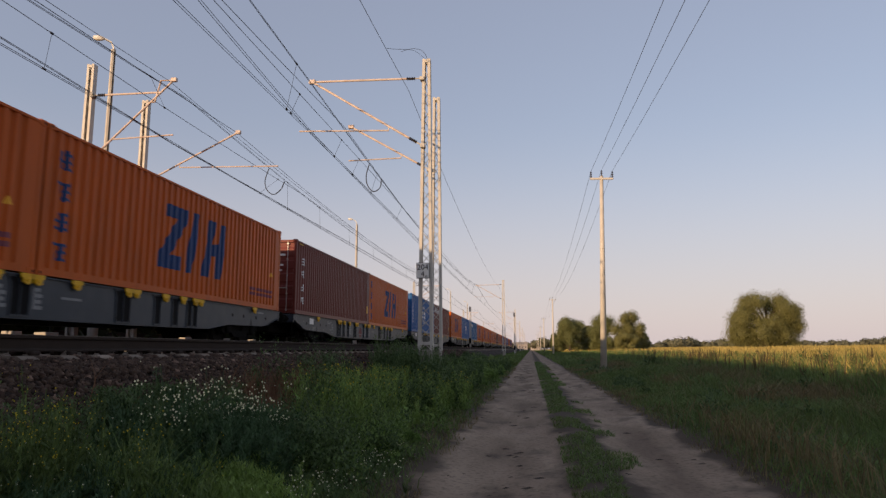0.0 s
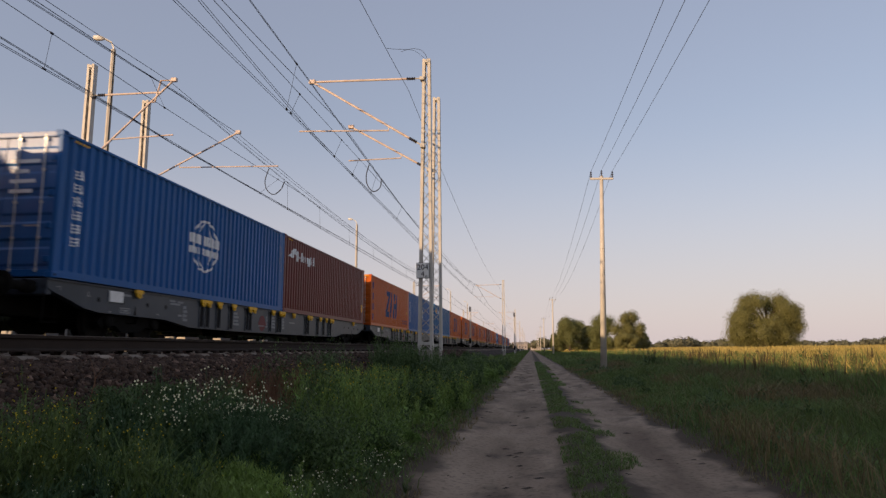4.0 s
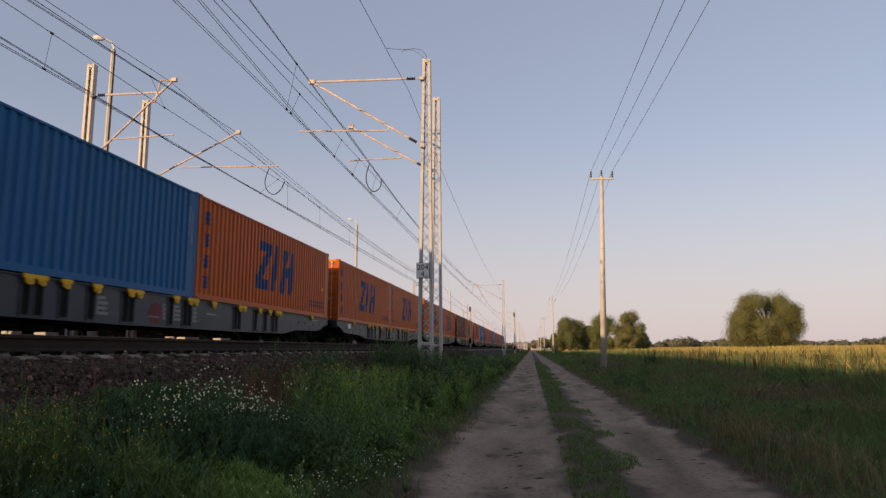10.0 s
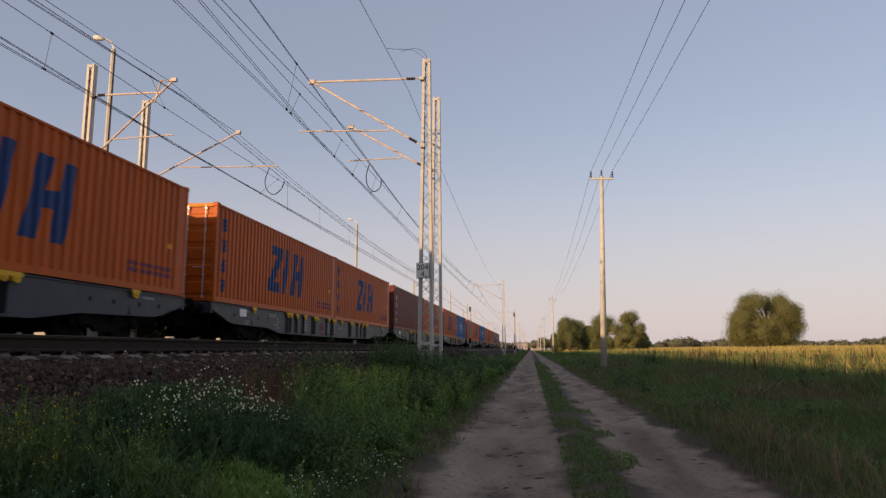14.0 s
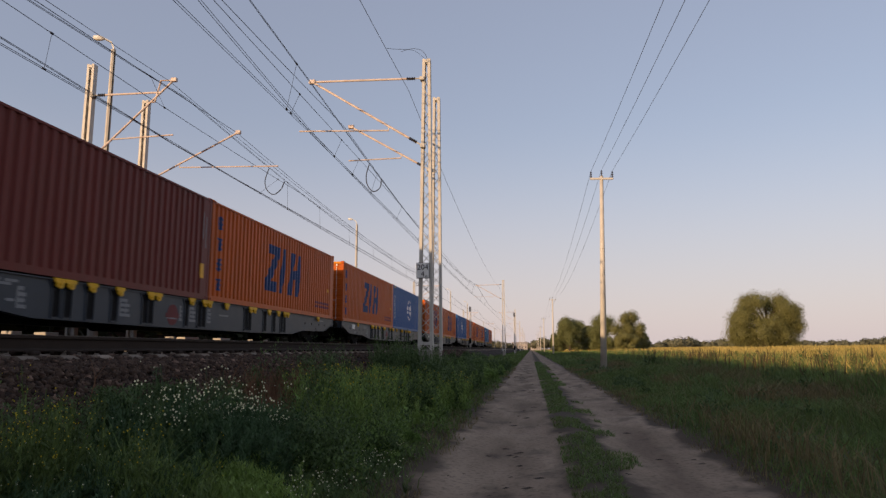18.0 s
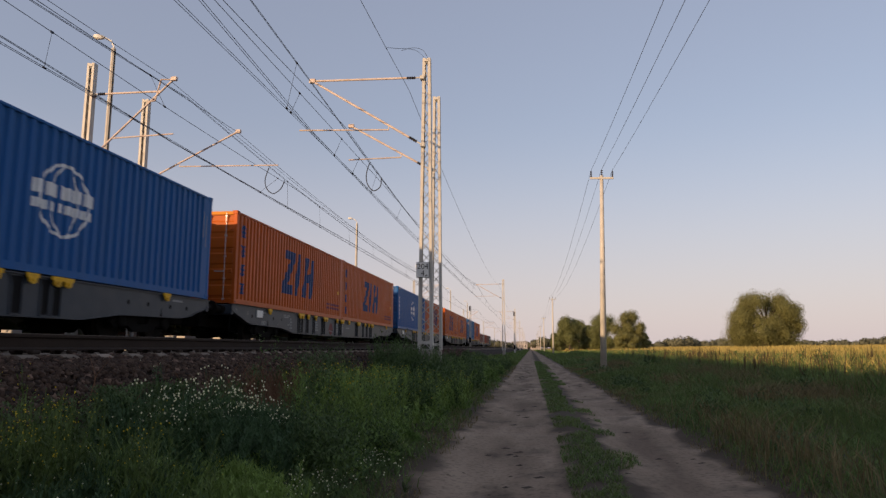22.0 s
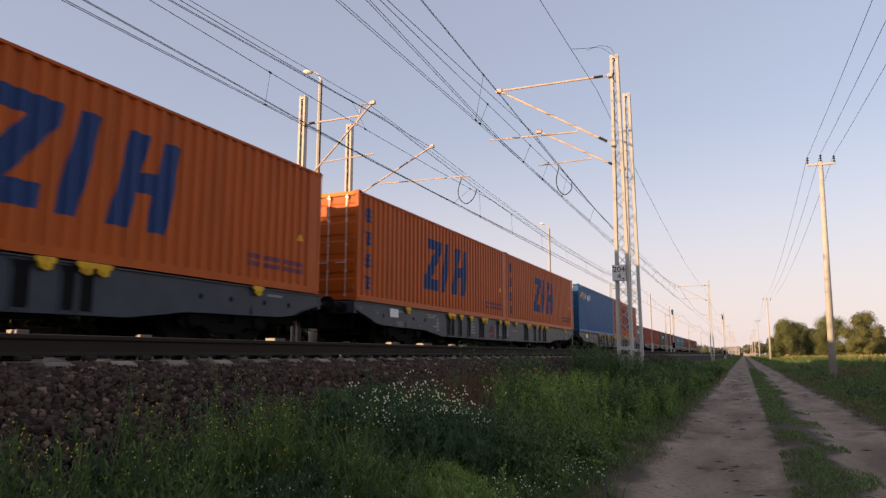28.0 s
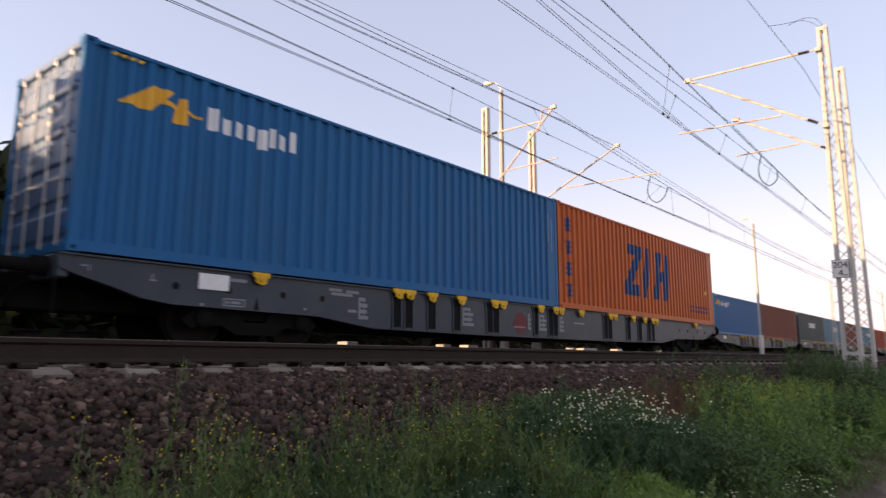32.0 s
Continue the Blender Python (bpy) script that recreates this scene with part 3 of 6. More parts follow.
def marks_orange():
    """Three slanted blue blocks, a column of signs and two faint lines of bars."""
    a = Build()
    decal(a, rect(4.36, 5.4, 1.98, 2.31, 0.06))
    decal(a, [(4.12, 1.03), (4.68, 1.03), (5.42, 1.98), (4.9, 1.98)])
    decal(a, rect(4.04, 5.17, 0.66, 1.03, 0.06))
    i = decal(Build(), rect(5.41, 5.8, 0.66, 2.33, 0.33))
    h = Build()
    decal(h, rect(6.32, 6.72, 0.66, 2.3, 0.36))
    decal(h, rect(7.1, 7.52, 0.66, 2.29, 0.27))
    decal(h, [(6.82, 1.28), (7.28, 1.3), (7.36, 1.7), (6.9, 1.62)], 0.006)
    out = [("logo_block", q, "mark_blue") for q in (a, i, h)]
    out += [("sign_block", q, "mark_blue") for q in glyph_blocks(0.36, 2.54, 0.45, 4, 0.6, 3)]
    out.append(("warning_label", decal(Build(), [(11.34, 1.16), (11.52, 1.16), (11.44, 1.31), (11.42, 1.31)]), "mark_gold"))
    for z in (0.57, 0.41):
        for y, w in ((9.7, 0.35), (10.15, 0.6), (10.85, 0.75)):
            out.append(("lettering_bar", decal(Build(), rect(y, y + w, z, z + 0.1)), "mark_dim"))
    return out


def ring(build, y, z, r, w, squash=1.0, seg=28):
    for s in range(seg):
        a, c = 2 * math.pi * s / seg, 2 * math.pi * (s + 1) / seg
        decal(build, [(y + math.cos(a) * r * squash, z + math.sin(a) * r), (y + math.cos(c) * r * squash, z + math.sin(c) * r),
                      (y + math.cos(c) * (r - w) * squash, z + math.sin(c) * (r - w)), (y + math.cos(a) * (r - w) * squash, z + math.sin(a) * (r - w))])
    return build


def marks_globe():
    out = []
    g = ring(Build(), 6.1, 1.5, 0.74, 0.06)
    ring(g, 6.1, 1.5, 0.74, 0.06, 0.5)
    out.append(("logo_globe", g, "mark_white"))
    bars = Build()
    for n in range(5):
        decal(bars, rect(5.2 + n * 0.37, 5.49 + n * 0.37, 1.52, 1.78), 0.008)
    for n in range(8):
        decal(bars, rect(5.22 + n * 0.225, 5.38 + n * 0.225, 1.24, 1.42), 0.008)
    out.append(("logo_bar", bars, "mark_white"))
    out += [("sign_block", q, "mark_white") for q in glyph_blocks(0.5, 2.25, 0.22, 6, 0.275, 5)]
    return out


def marks_swoosh(gold="mark_gold"):
    s = Build()
    decal(s, [(0.5, 2.15), (0.95, 2.12), (1.3, 2.5), (1.0, 2.52)])
    decal(s, [(1.28, 2.05), (1.52, 2.05), (1.5, 2.45), (1.4, 2.45)])
    decal(s, [(1.0, 2.3), (1.75, 2.2), (1.75, 2.24), (1.1, 2.37)], 0.008)
    out = [("logo_swoosh", s, gold)]
    y = 1.85
    for w, h0, h1 in ((0.22, 0, 0.36), (0.2, 0, 0.25), (0.19, 0, 0.25), (0.19, 0, 0.25), (0.2, -0.09, 0.25), (0.13, 0, 0.33), (0.19, 0, 0.25), (0.2, 0, 0.36)):
        out.append(("lettering_bar", decal(Build(), rect(y, y + w * 0.8, 2.1 + h0, 2.1 + h1)), "mark_white"))
        y += w + 0.03
    return out


def marks_column():
    return [("sign_block", q, "mark_white") for q in glyph_blocks(0.75, 2.3, 0.34, 4, 0.52, 8)]


def marks_bars():
    return [("lettering_bar", decal(Build(), rect(4.6 + n * 0.6, 5.05 + n * 0.6, 1.5, 2.0)), "mark_white") for n in range(5)]


def make_container(paint, label, marks):
    mat, door_mat = M[paint], M.get(paint + "_door", M[paint])
    box_ = thing("shipping_container", label, "container", "containers on the train")
    part("side_panel", wall_mesh(mat, 1), None, box_)
    part("side_panel", wall_mesh(mat, -1), None, box_)
    roof = Build()
    for i in range(44):
        y = 0.06 + i * (LENGTH - 0.12) / 44
        roof.box((-HALF + 0.06, y, HEIGHT - 0.06), (HALF - 0.06, y + 0.16, HEIGHT - 0.028)).box((-HALF + 0.06, y + 0.16, HEIGHT - 0.06), (HALF - 0.06, y + (LENGTH - 0.12) / 44, HEIGHT - 0.045))
    part("roof", roof, mat, box_)
    part("floor", Build().box((-HALF + 0.05, 0.05, 0.06), (HALF - 0.05, LENGTH - 0.05, 0.15)), M["under"], box_)
    back = Build()
    for i in range(8):
        x = -HALF + 0.1 + i * 0.28
        back.box((x, LENGTH - 0.09, 0.15), (x + 0.16, LENGTH - 0.045, HEIGHT - 0.1)).box((x + 0.16, LENGTH - 0.09, 0.15), (x + 0.28, LENGTH - 0.075, HEIGHT - 0.1))
    part("end_panel", back, mat, box_)
    for sx in (-1, 1):
        part("top_rail", Build().chamfer((sx * HALF - (0.06 if sx > 0 else 0), 0.1, HEIGHT - 0.085), (sx * HALF + (0 if sx > 0 else 0.06), LENGTH - 0.1, HEIGHT - 0.025), 0.008), mat, box_)
        lower = Build()
        lower.prism([(0.1, 0.015), (LENGTH - 0.1, 0.015), (LENGTH - 0.1, 0.16), (0.1, 0.16)], sx * (HALF - 0.008), sx * (HALF - 0.05))
        lower.prism([(0.1, 0.015), (LENGTH - 0.1, 0.015), (LENGTH - 0.1, 0.035), (0.1, 0.035)], sx * (HALF + 0.002), sx * (HALF - 0.12))
        part("bottom_rail", lower, mat, box_)
        for sy in (0, 1):
            y0 = 0.0 if sy == 0 else LENGTH - 0.13
            part("corner_post", Build().chamfer((min(sx * HALF, sx * (HALF - 0.11)), y0 + 0.006, 0.1), (max(sx * HALF, sx * (HALF - 0.11)), y0 + 0.124, HEIGHT - 0.1), 0.012), mat, box_)
            for z in (0.0, HEIGHT - 0.118):
                cast = Build().chamfer((min(sx * (HALF + 0.006), sx * (HALF - 0.16)), y0 - 0.004 - (0.05 if sy else 0), z), (max(sx * (HALF + 0.006), sx * (HALF - 0.16)), y0 + 0.136 + (0 if sy else 0.045), z + 0.118), 0.01)
                c = part("corner_casting", cast, mat, box_)
                # a black disc laid on the casting, for the shade inside its hole
                hole = Build().lathe((sx * (HALF + 0.007), y0 + 0.075, z + 0.06), (sx, 0, 0), [(-0.01, 0.03), (0.002, 0.03)], 8)
                part("casting_hole", hole, M["black"], c)
    part("header", Build().chamfer((-HALF + 0.1, 0.01, HEIGHT - 0.13), (HALF - 0.1, 0.11, HEIGHT - 0.02), 0.01), M.get(paint + "_header", door_mat), box_)
    part("sill", Build().chamfer((-HALF + 0.1, 0.01, 0.02), (HALF - 0.1, 0.11, 0.16), 0.01), mat, box_)
    for sx in (-1, 1):
        x0, x1 = sorted((sx * 0.012, sx * (HALF - 0.115)))
        fold = [(0.085, HEIGHT - 0.14), (0.085, 0.17), (0.055, 0.17)]
        for j in range(5):
            z = 0.22 + j * 0.5
            fold += [(0.055, z), (0.03, z + 0.05), (0.03, z + 0.33), (0.055, z + 0.38)]
        leaf = Build().prism(fold + [(0.055, HEIGHT - 0.14)], x0, x1)
        d = part("door", leaf, door_mat, box_, "panelled end door")
        for u in (0.28, 0.78):
            x = sx * (HALF - 0.115) * u
            rod = Build().tube([(x, 0.0, 0.1), (x, 0.0, HEIGHT - 0.08)], 0.014, 6)
            for z in (0.12, 0.75, 1.45, 2.1, HEIGHT - 0.2):
                rod.box((x - 0.03, -0.015, z), (x + 0.03, 0.03, z + 0.05))
            part("lock_rod", rod, M["steel"], d)
            part("rod_handle", Build().box((x - 0.02, -0.035, 0.98), (x - sx * 0.0 + 0.02, -0.012, 1.03)).box((min(x, x - sx * 0.3), -0.04, 0.99), (max(x, x - sx * 0.3), -0.028, 1.02)), M["steel"], d)
        for z in (0.3, 0.95, 1.6, 2.3):
            part("hinge", Build().chamfer((sx * (HALF - 0.17) - 0.06, 0.0, z), (sx * (HALF - 0.17) + 0.06, 0.05, z + 0.12), 0.01), mat, d)
        if sx > 0 and paint != "orange":
            for n, w in enumerate((0.62, 0.4, 0.55, 0.5)):
                z = 2.27 - n * 0.2
                part("lettering_bar", Build().box((x0 + 0.12, 0.024, z), (x0 + 0.12 + w, 0.029, z + 0.075)), M["mark_white"], d)
    for name, build, m in marks:
        part(name, build, M[m], box_, "painted marking on the side wall")
    if paint != "orange":
        stripes = Build()
        for n in range(4):
            stripes.prism([(0.35 + n * 0.12, 2.76), (0.42 + n * 0.12, 2.76), (0.46 + n * 0.12, 2.81), (0.39 + n * 0.12, 2.81)], WALL_X, WALL_X + 0.012)
        part("caution_stripes", stripes, M["yellow"], box_)
        for y, z, h, m in ((11.74, 1.7, 0.75, "mark_grey"), (11.9, 1.45, 0.9, "mark_grey")):
            part("label_strip", decal(Build(), rect(y, y + 0.035, z, z + h)), M[m], box_)
        if paint == "maroon":
            part("warning_label", decal(Build(), rect(11.7, 11.88, 0.6, 1.0)), M["mark_gold"], box_, "yellow warning label")
    return box_


KINDS = {
    "block": make_container("orange", "orange corrugated steel shipping container with blue markings", marks_orange()),
    "plain": make_container("orange", "plain orange corrugated steel shipping container", marks_orange()[3:]),
    "globe": make_container("blue", "blue corrugated steel shipping container with white globe marking", marks_globe()),
    "swoosh": make_container("teal", "blue corrugated steel shipping container with golden and white marking", marks_swoosh()),
    "dark_swoosh": make_container("maroon", "dark red shipping container with white marking near its end", marks_swoosh("mark_white")),
    "red": make_container("maroon", "dark red corrugated steel shipping container with white signs", marks_column()),
    "slate": make_container("slate", "dark grey corrugated shipping container with white bars", marks_bars()),
    "pale": make_container("pale", "pale blue weathered shipping container with white bars", marks_bars()),
    "brown": make_container("brown", "faded red-brown corrugated shipping container", []),
    "rust": make_container("rust", "faded rust red corrugated shipping container", []),
}


# ---- wagons ----
POCKETS = ((5.95, 6.16), (6.28, 6.5), (6.96, 7.2), (7.8, 8.02), (9.0, 9.2), (9.24, 9.46), (10.98, 11.16), (11.68, 11.88), (11.92, 12.13), (14.77, 15.0), (15.04, 15.28), (16.32, 16.56), (17.16, 17.4), (17.9, 18.1), (18.2, 18.42))


def make_wagon():
    w = thing("container_wagon", "grey flat container wagon with deep side beams and yellow fittings", "wagon", "wagons of the train")
    low = FLOOR - RAIL      # floor above the rail; z = 0 at the rail head
    top = low - 0.012
    ends = [(-0.08, 0.99), (0.12, 0.92), (0.65, 0.78), (1.0, 0.67), (1.46, 0.61), (4.1, 0.57), (5.4, 0.41), (9.0, 0.38)]
    outline = [(-0.08, top)] + ends + [(LENGTH * 2 + 0.09 - y, z) for y, z in reversed(ends)] + [(LENGTH * 2 + 0.17, top)]
    for sx in (-1, 1):
        beam = part("side_beam", Build().prism(outline, sx * 1.16, sx * 1.19), M["wagon"], w)
        lip = Build()
        lowline = ends + [(LENGTH * 2 + 0.09 - y, z) for y, z in reversed(ends)]
        for (ya, za), (yb, zb) in zip(lowline, lowline[1:]):
            lip.prism([(ya, za), (yb, zb), (yb, zb + 0.018), (ya, za + 0.018)], sx * 1.06, sx * 1.225)
        part("bottom_flange", lip, M["wagon"], beam)
        part("top_flange", Build().box((min(sx * 1.05, sx * 1.235), -0.08, top - 0.03), (max(sx * 1.05, sx * 1.235), LENGTH * 2 + 0.17, top - 0.008)), M["wagon"], beam)
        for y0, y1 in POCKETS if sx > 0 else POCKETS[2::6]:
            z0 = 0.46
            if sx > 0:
                # no real recess: a flat plate whose black stands for its shade
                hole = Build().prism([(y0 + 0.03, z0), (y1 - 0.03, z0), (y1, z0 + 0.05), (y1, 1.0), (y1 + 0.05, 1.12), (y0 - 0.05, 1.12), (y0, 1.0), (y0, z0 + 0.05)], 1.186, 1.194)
                part("pocket", hole, M["black"], beam, "flat black plate for the shade of a recess between two ribs")
            ribs = Build()
            for q, d in ((y0, -0.03), (y1, 0.03)):
                ribs.prism([(q, z0 - 0.02), (q + d, z0 - 0.02), (q + d, 0.98), (q + d * 4, top - 0.03), (q + d * 3, top - 0.03), (q, 0.98)], sx * 1.188, sx * 1.212)
            ribs.prism([(y0 - 0.03, z0 - 0.035), (y1 + 0.03, z0 - 0.035), (y1 + 0.03, z0 - 0.015), (y0 - 0.03, z0 - 0.015)], sx * 1.19, sx * 1.225)
            part("stiffener", ribs, M["wagon"], beam)
        # black discs on the web, coloured like the shade in the holes
        for y in (1.51, 2.36, 3.37, 4.2, 20.69, 21.5, 22.5, 23.33) if sx > 0 else ():
            part("lightening_hole", Build().lathe((sx * 1.187, y, 0.88), (sx, 0, 0), [(0, 0.055), (0.006, 0.055)], 12), M["black"], beam)
        for y in (2.74, 5.9, 6.22, 6.9, 7.86, 9.1, 9.42, 11.09, 11.82, 12.1, 13.2, 14.98, 15.28, 16.55, 17.42, 18.08, 18.38, 22.06) if sx > 0 else (2.74, 22.06):
            lug = Build().prism([(y, top + 0.01), (y + 0.31, top + 0.01), (y + 0.31, top - 0.06), (y + 0.26, top - 0.08), (y + 0.25, top - 0.16), (y + 0.17, top - 0.19), (y + 0.06, top - 0.15), (y + 0.05, top - 0.08), (y, top - 0.06)], sx * 1.237, sx * 1.275)
            lug.lathe((sx * 1.26, y + 0.15, top - 0.11), (sx, 0, 0), [(0, 0.035), (0.04, 0.03)], 8)
            part("container_lug", lug, M["yellow"], beam, "yellow folding container stop")
    face = 1.19
    part("placard", Build().chamfer((face, 1.85, 0.86), (face + 0.03, 2.35, 1.1), 0.006), M["sign"], w, "white data placard")
    for y, z, n in ((2.38, 1.02, 3), (4.35, 1.03, 3), (4.75, 1.02, 3), (4.4, 0.96, 5), (4.8, 0.68, 2), (10.1, 0.6, 5), (13.0, 0.8, 6), (22.6, 1.02, 5)):
        part("lettering_bar", Build().box((face, y, z), (face + 0.004, y + n * 0.1, z + 0.05)), M["mark_grey"], w)
    for y, wide in ((5.05, 0.24), (8.12, 0.4), (10.72, 0.14), (11.24, 0.36), (12.25, 0.24)):
        rows = Build()
        for j in range(4):
            rows.box((face, y, 0.57 + j * 0.11), (face + 0.004, y + wide * (1, 0.86, 0.94, 0.7)[j], 0.635 + j * 0.11))
        rows.box((face, y, 0.57), (face + 0.0035, y + 0.05, 0.96)).box((face, y + wide * 0.55, 0.57), (face + 0.0035, y + wide * 0.62, 0.9))
        tagged(part("data_panel", rows, M["mark_grey"], w, "small grey rows of painted data"), kind="stuff")
    crest = Build().lathe((face, 10.39, 0.71), (1, 0, 0), [(0, 0.265), (0.004, 0.265)], 20).box((face, 10.06, 0.64), (face + 0.005, 10.72, 0.75))
    part("emblem", crest, M["mark_red"], w, "faded round red emblem")
    for y in (2.87, 22.1):
        part("jacking_mark", Build().prism([(y - 0.05, 0.6), (y + 0.05, 0.6), (y, 0.82)], face, face + 0.004), M["black"], w, "dark triangular jacking mark")
    frame_line = Build()
    for lo, hi in (((2.28, 0.64), (2.66, 0.66)), ((2.28, 0.74), (2.66, 0.76)), ((2.28, 0.66), (2.3, 0.74)), ((2.64, 0.66), (2.66, 0.74)), ((2.33, 0.68), (2.38, 0.72)), ((2.42, 0.68), (2.58, 0.72))):
        frame_line.box((face, lo[0], lo[1]), (face + 0.004, hi[0], hi[1]))
    part("data_frame", frame_line, M["mark_grey"], w, "small framed row of painted data")
    for lo, hi in (((1.12, 0.92), (1.22, 0.94)), ((1.15, 0.95), (1.17, 1.02)), ((0.2, 1.03), (0.28, 1.05)), ((0.3, 0.98), (0.32, 1.06)), ((1.9, 0.62), (1.96, 0.66)), ((3.8, 0.66), (3.86, 0.7))):
        part("lettering_bar", Build().box((face, lo[0], lo[1]), (face + 0.004, hi[0], hi[1])), M["mark_grey"], w)
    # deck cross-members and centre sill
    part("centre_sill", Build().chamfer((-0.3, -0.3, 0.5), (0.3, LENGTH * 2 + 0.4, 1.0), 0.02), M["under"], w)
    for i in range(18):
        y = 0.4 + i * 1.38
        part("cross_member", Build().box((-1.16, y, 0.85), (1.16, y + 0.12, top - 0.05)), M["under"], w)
    for sy, y in ((-1, -0.08), (1, LENGTH * 2 + 0.17)):
        part("end_beam", Build().chamfer((-1.2, min(y, y - sy * 0.14), 0.86), (1.2, max(y, y - sy * 0.14), top - 0.01), 0.02), M["wagon"], w)
        part("coupling", Build().box((-0.08, min(y, y + sy * 0.72), 0.84), (0.08, max(y, y + sy * 0.72), 0.98)), M["under"], w)
        for sx in (-1, 1):
            bx = sx * 0.875
            shank = part("buffer", Build().lathe((bx, y, 1.02), (0, sy, 0), [(0, 0.13), (0.2, 0.13), (0.22, 0.09), (0.65, 0.08), (0.7, 0.12), (0.715, 0.23), (0.745, 0.23), (0.752, 0.1)], 14), M["under"], w)
            step = Build().tube([(sx * 1.15, y, 0.9), (sx * 1.15, y, 0.35), (sx * 1.15, y - sy * 0.35, 0.35), (sx * 1.15, y - sy * 0.35, 0.7)], 0.016, 6)
            part("foot_step", step, M["under"], w)
        part("brake_hose", Build().tube([(0.35, y, 0.9), (0.35, y + sy * 0.2, 0.75), (0.33, y + sy * 0.34, 0.5)], 0.025, 6), M["under"], w)
    for yc in (2.95, LENGTH * 2 + 0.09 - 2.95):
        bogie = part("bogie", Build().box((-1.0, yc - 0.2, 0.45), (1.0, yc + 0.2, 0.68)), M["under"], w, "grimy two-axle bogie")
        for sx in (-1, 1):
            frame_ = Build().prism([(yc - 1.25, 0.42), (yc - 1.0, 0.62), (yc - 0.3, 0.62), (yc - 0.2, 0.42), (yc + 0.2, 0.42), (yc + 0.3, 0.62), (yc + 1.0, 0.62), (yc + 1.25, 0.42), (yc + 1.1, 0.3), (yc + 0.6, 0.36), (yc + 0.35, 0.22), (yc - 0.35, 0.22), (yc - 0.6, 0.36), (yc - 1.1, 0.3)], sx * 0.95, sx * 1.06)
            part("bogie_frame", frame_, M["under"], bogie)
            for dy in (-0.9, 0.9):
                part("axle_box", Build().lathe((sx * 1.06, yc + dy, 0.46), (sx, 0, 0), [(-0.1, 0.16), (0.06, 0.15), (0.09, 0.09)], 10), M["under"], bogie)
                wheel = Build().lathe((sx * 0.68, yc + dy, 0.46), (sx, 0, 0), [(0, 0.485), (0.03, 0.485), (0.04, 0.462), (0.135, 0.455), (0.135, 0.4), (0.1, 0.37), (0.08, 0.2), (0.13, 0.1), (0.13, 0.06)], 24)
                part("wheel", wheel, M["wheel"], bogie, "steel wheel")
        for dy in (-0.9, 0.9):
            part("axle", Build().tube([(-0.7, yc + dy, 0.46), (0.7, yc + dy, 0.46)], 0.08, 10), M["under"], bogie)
    tank = Build().lathe((-0.2, 9.2, 0.45), (0, 1, 0), [(0, 0.12), (0.05, 0.18), (0.95, 0.18), (1.0, 0.12)], 12)
    part("air_tank", tank, M["under"], w)
    return w


WAGON = make_wagon()
MAKEUP = {-1: ("plain", "block"), 0: ("red", "block"), 1: ("globe", "dark_swoosh"), 2: ("block", "globe"), 3: ("swoosh", "block"), 4: ("block", "block"), 5: ("block", "block"),
          6: ("red", "block"), 7: ("block", "globe"), 8: ("block", "block"), 9: ("globe", "block"), 10: ("block", "block"), 11: ("swoosh", "block")}
PARKED = (("swoosh", "brown"), ("slate", "pale"), ("brown", "pale"), ("rust", "rust"), ("slate", "brown"), ("brown", "pale"), ("pale", "red"), ("red", "rust"), ("brown", "slate"))
PARKED_Y, PARKED_SPAN = 49.7, 25.45
FRONT, SPAN = 25.23, 26.135      # front of wagon 0 at the start; coupled length
TRAVEL = [(0, 0.0), (2, 19.85), (4, 39.63), (6, 59.35), (8, 78.99), (10, 98.56), (12, 118.07), (14, 137.5), (16, 156.87), (18, 176.16), (20, 195.39), (22, 214.54), (24, 233.63), (26, 252.65), (28, 271.6), (30, 290.48), (32, 309.29)]
RIDERS = []


def load_train():
    used = set()

    def place(base, key, y, z):
        ob = copy_thing(base, pose(TRAIN_X, y, z)) if key in used else base
        used.add(key)
        ob.matrix_basis = pose(TRAIN_X, y, z)
        RIDERS.append((ob, y, z))
        return ob

    for k in range(-2, 12):
        y = FRONT + SPAN * k
        place(WAGON, "wagon", y, RAIL)
        a, b = MAKEUP.get(k, ("block", "block"))
        place(KINDS[a], a, y, FLOOR)
        place(KINDS[b], b, y + LENGTH + 0.05, FLOOR)


def park_train():
    """The other train stands still on the raised track beyond."""
    used = set()
    for k, pair in enumerate(PARKED):
        y = PARKED_Y + PARKED_SPAN * k
        copy_thing(WAGON, pose(PARKED_X, y, RAIL + PARKED_RISE))
        for i, kind in enumerate(pair):
            m = pose(PARKED_X, y + i * (LENGTH + 0.05), FLOOR + PARKED_RISE)
            if kind in ("slate", "pale", "rust", "brown") and kind not in used:
                used.add(kind)
                KINDS[kind].matrix_basis = m
            else:
                copy_thing(KINDS[kind], m)


load_train()
park_train()


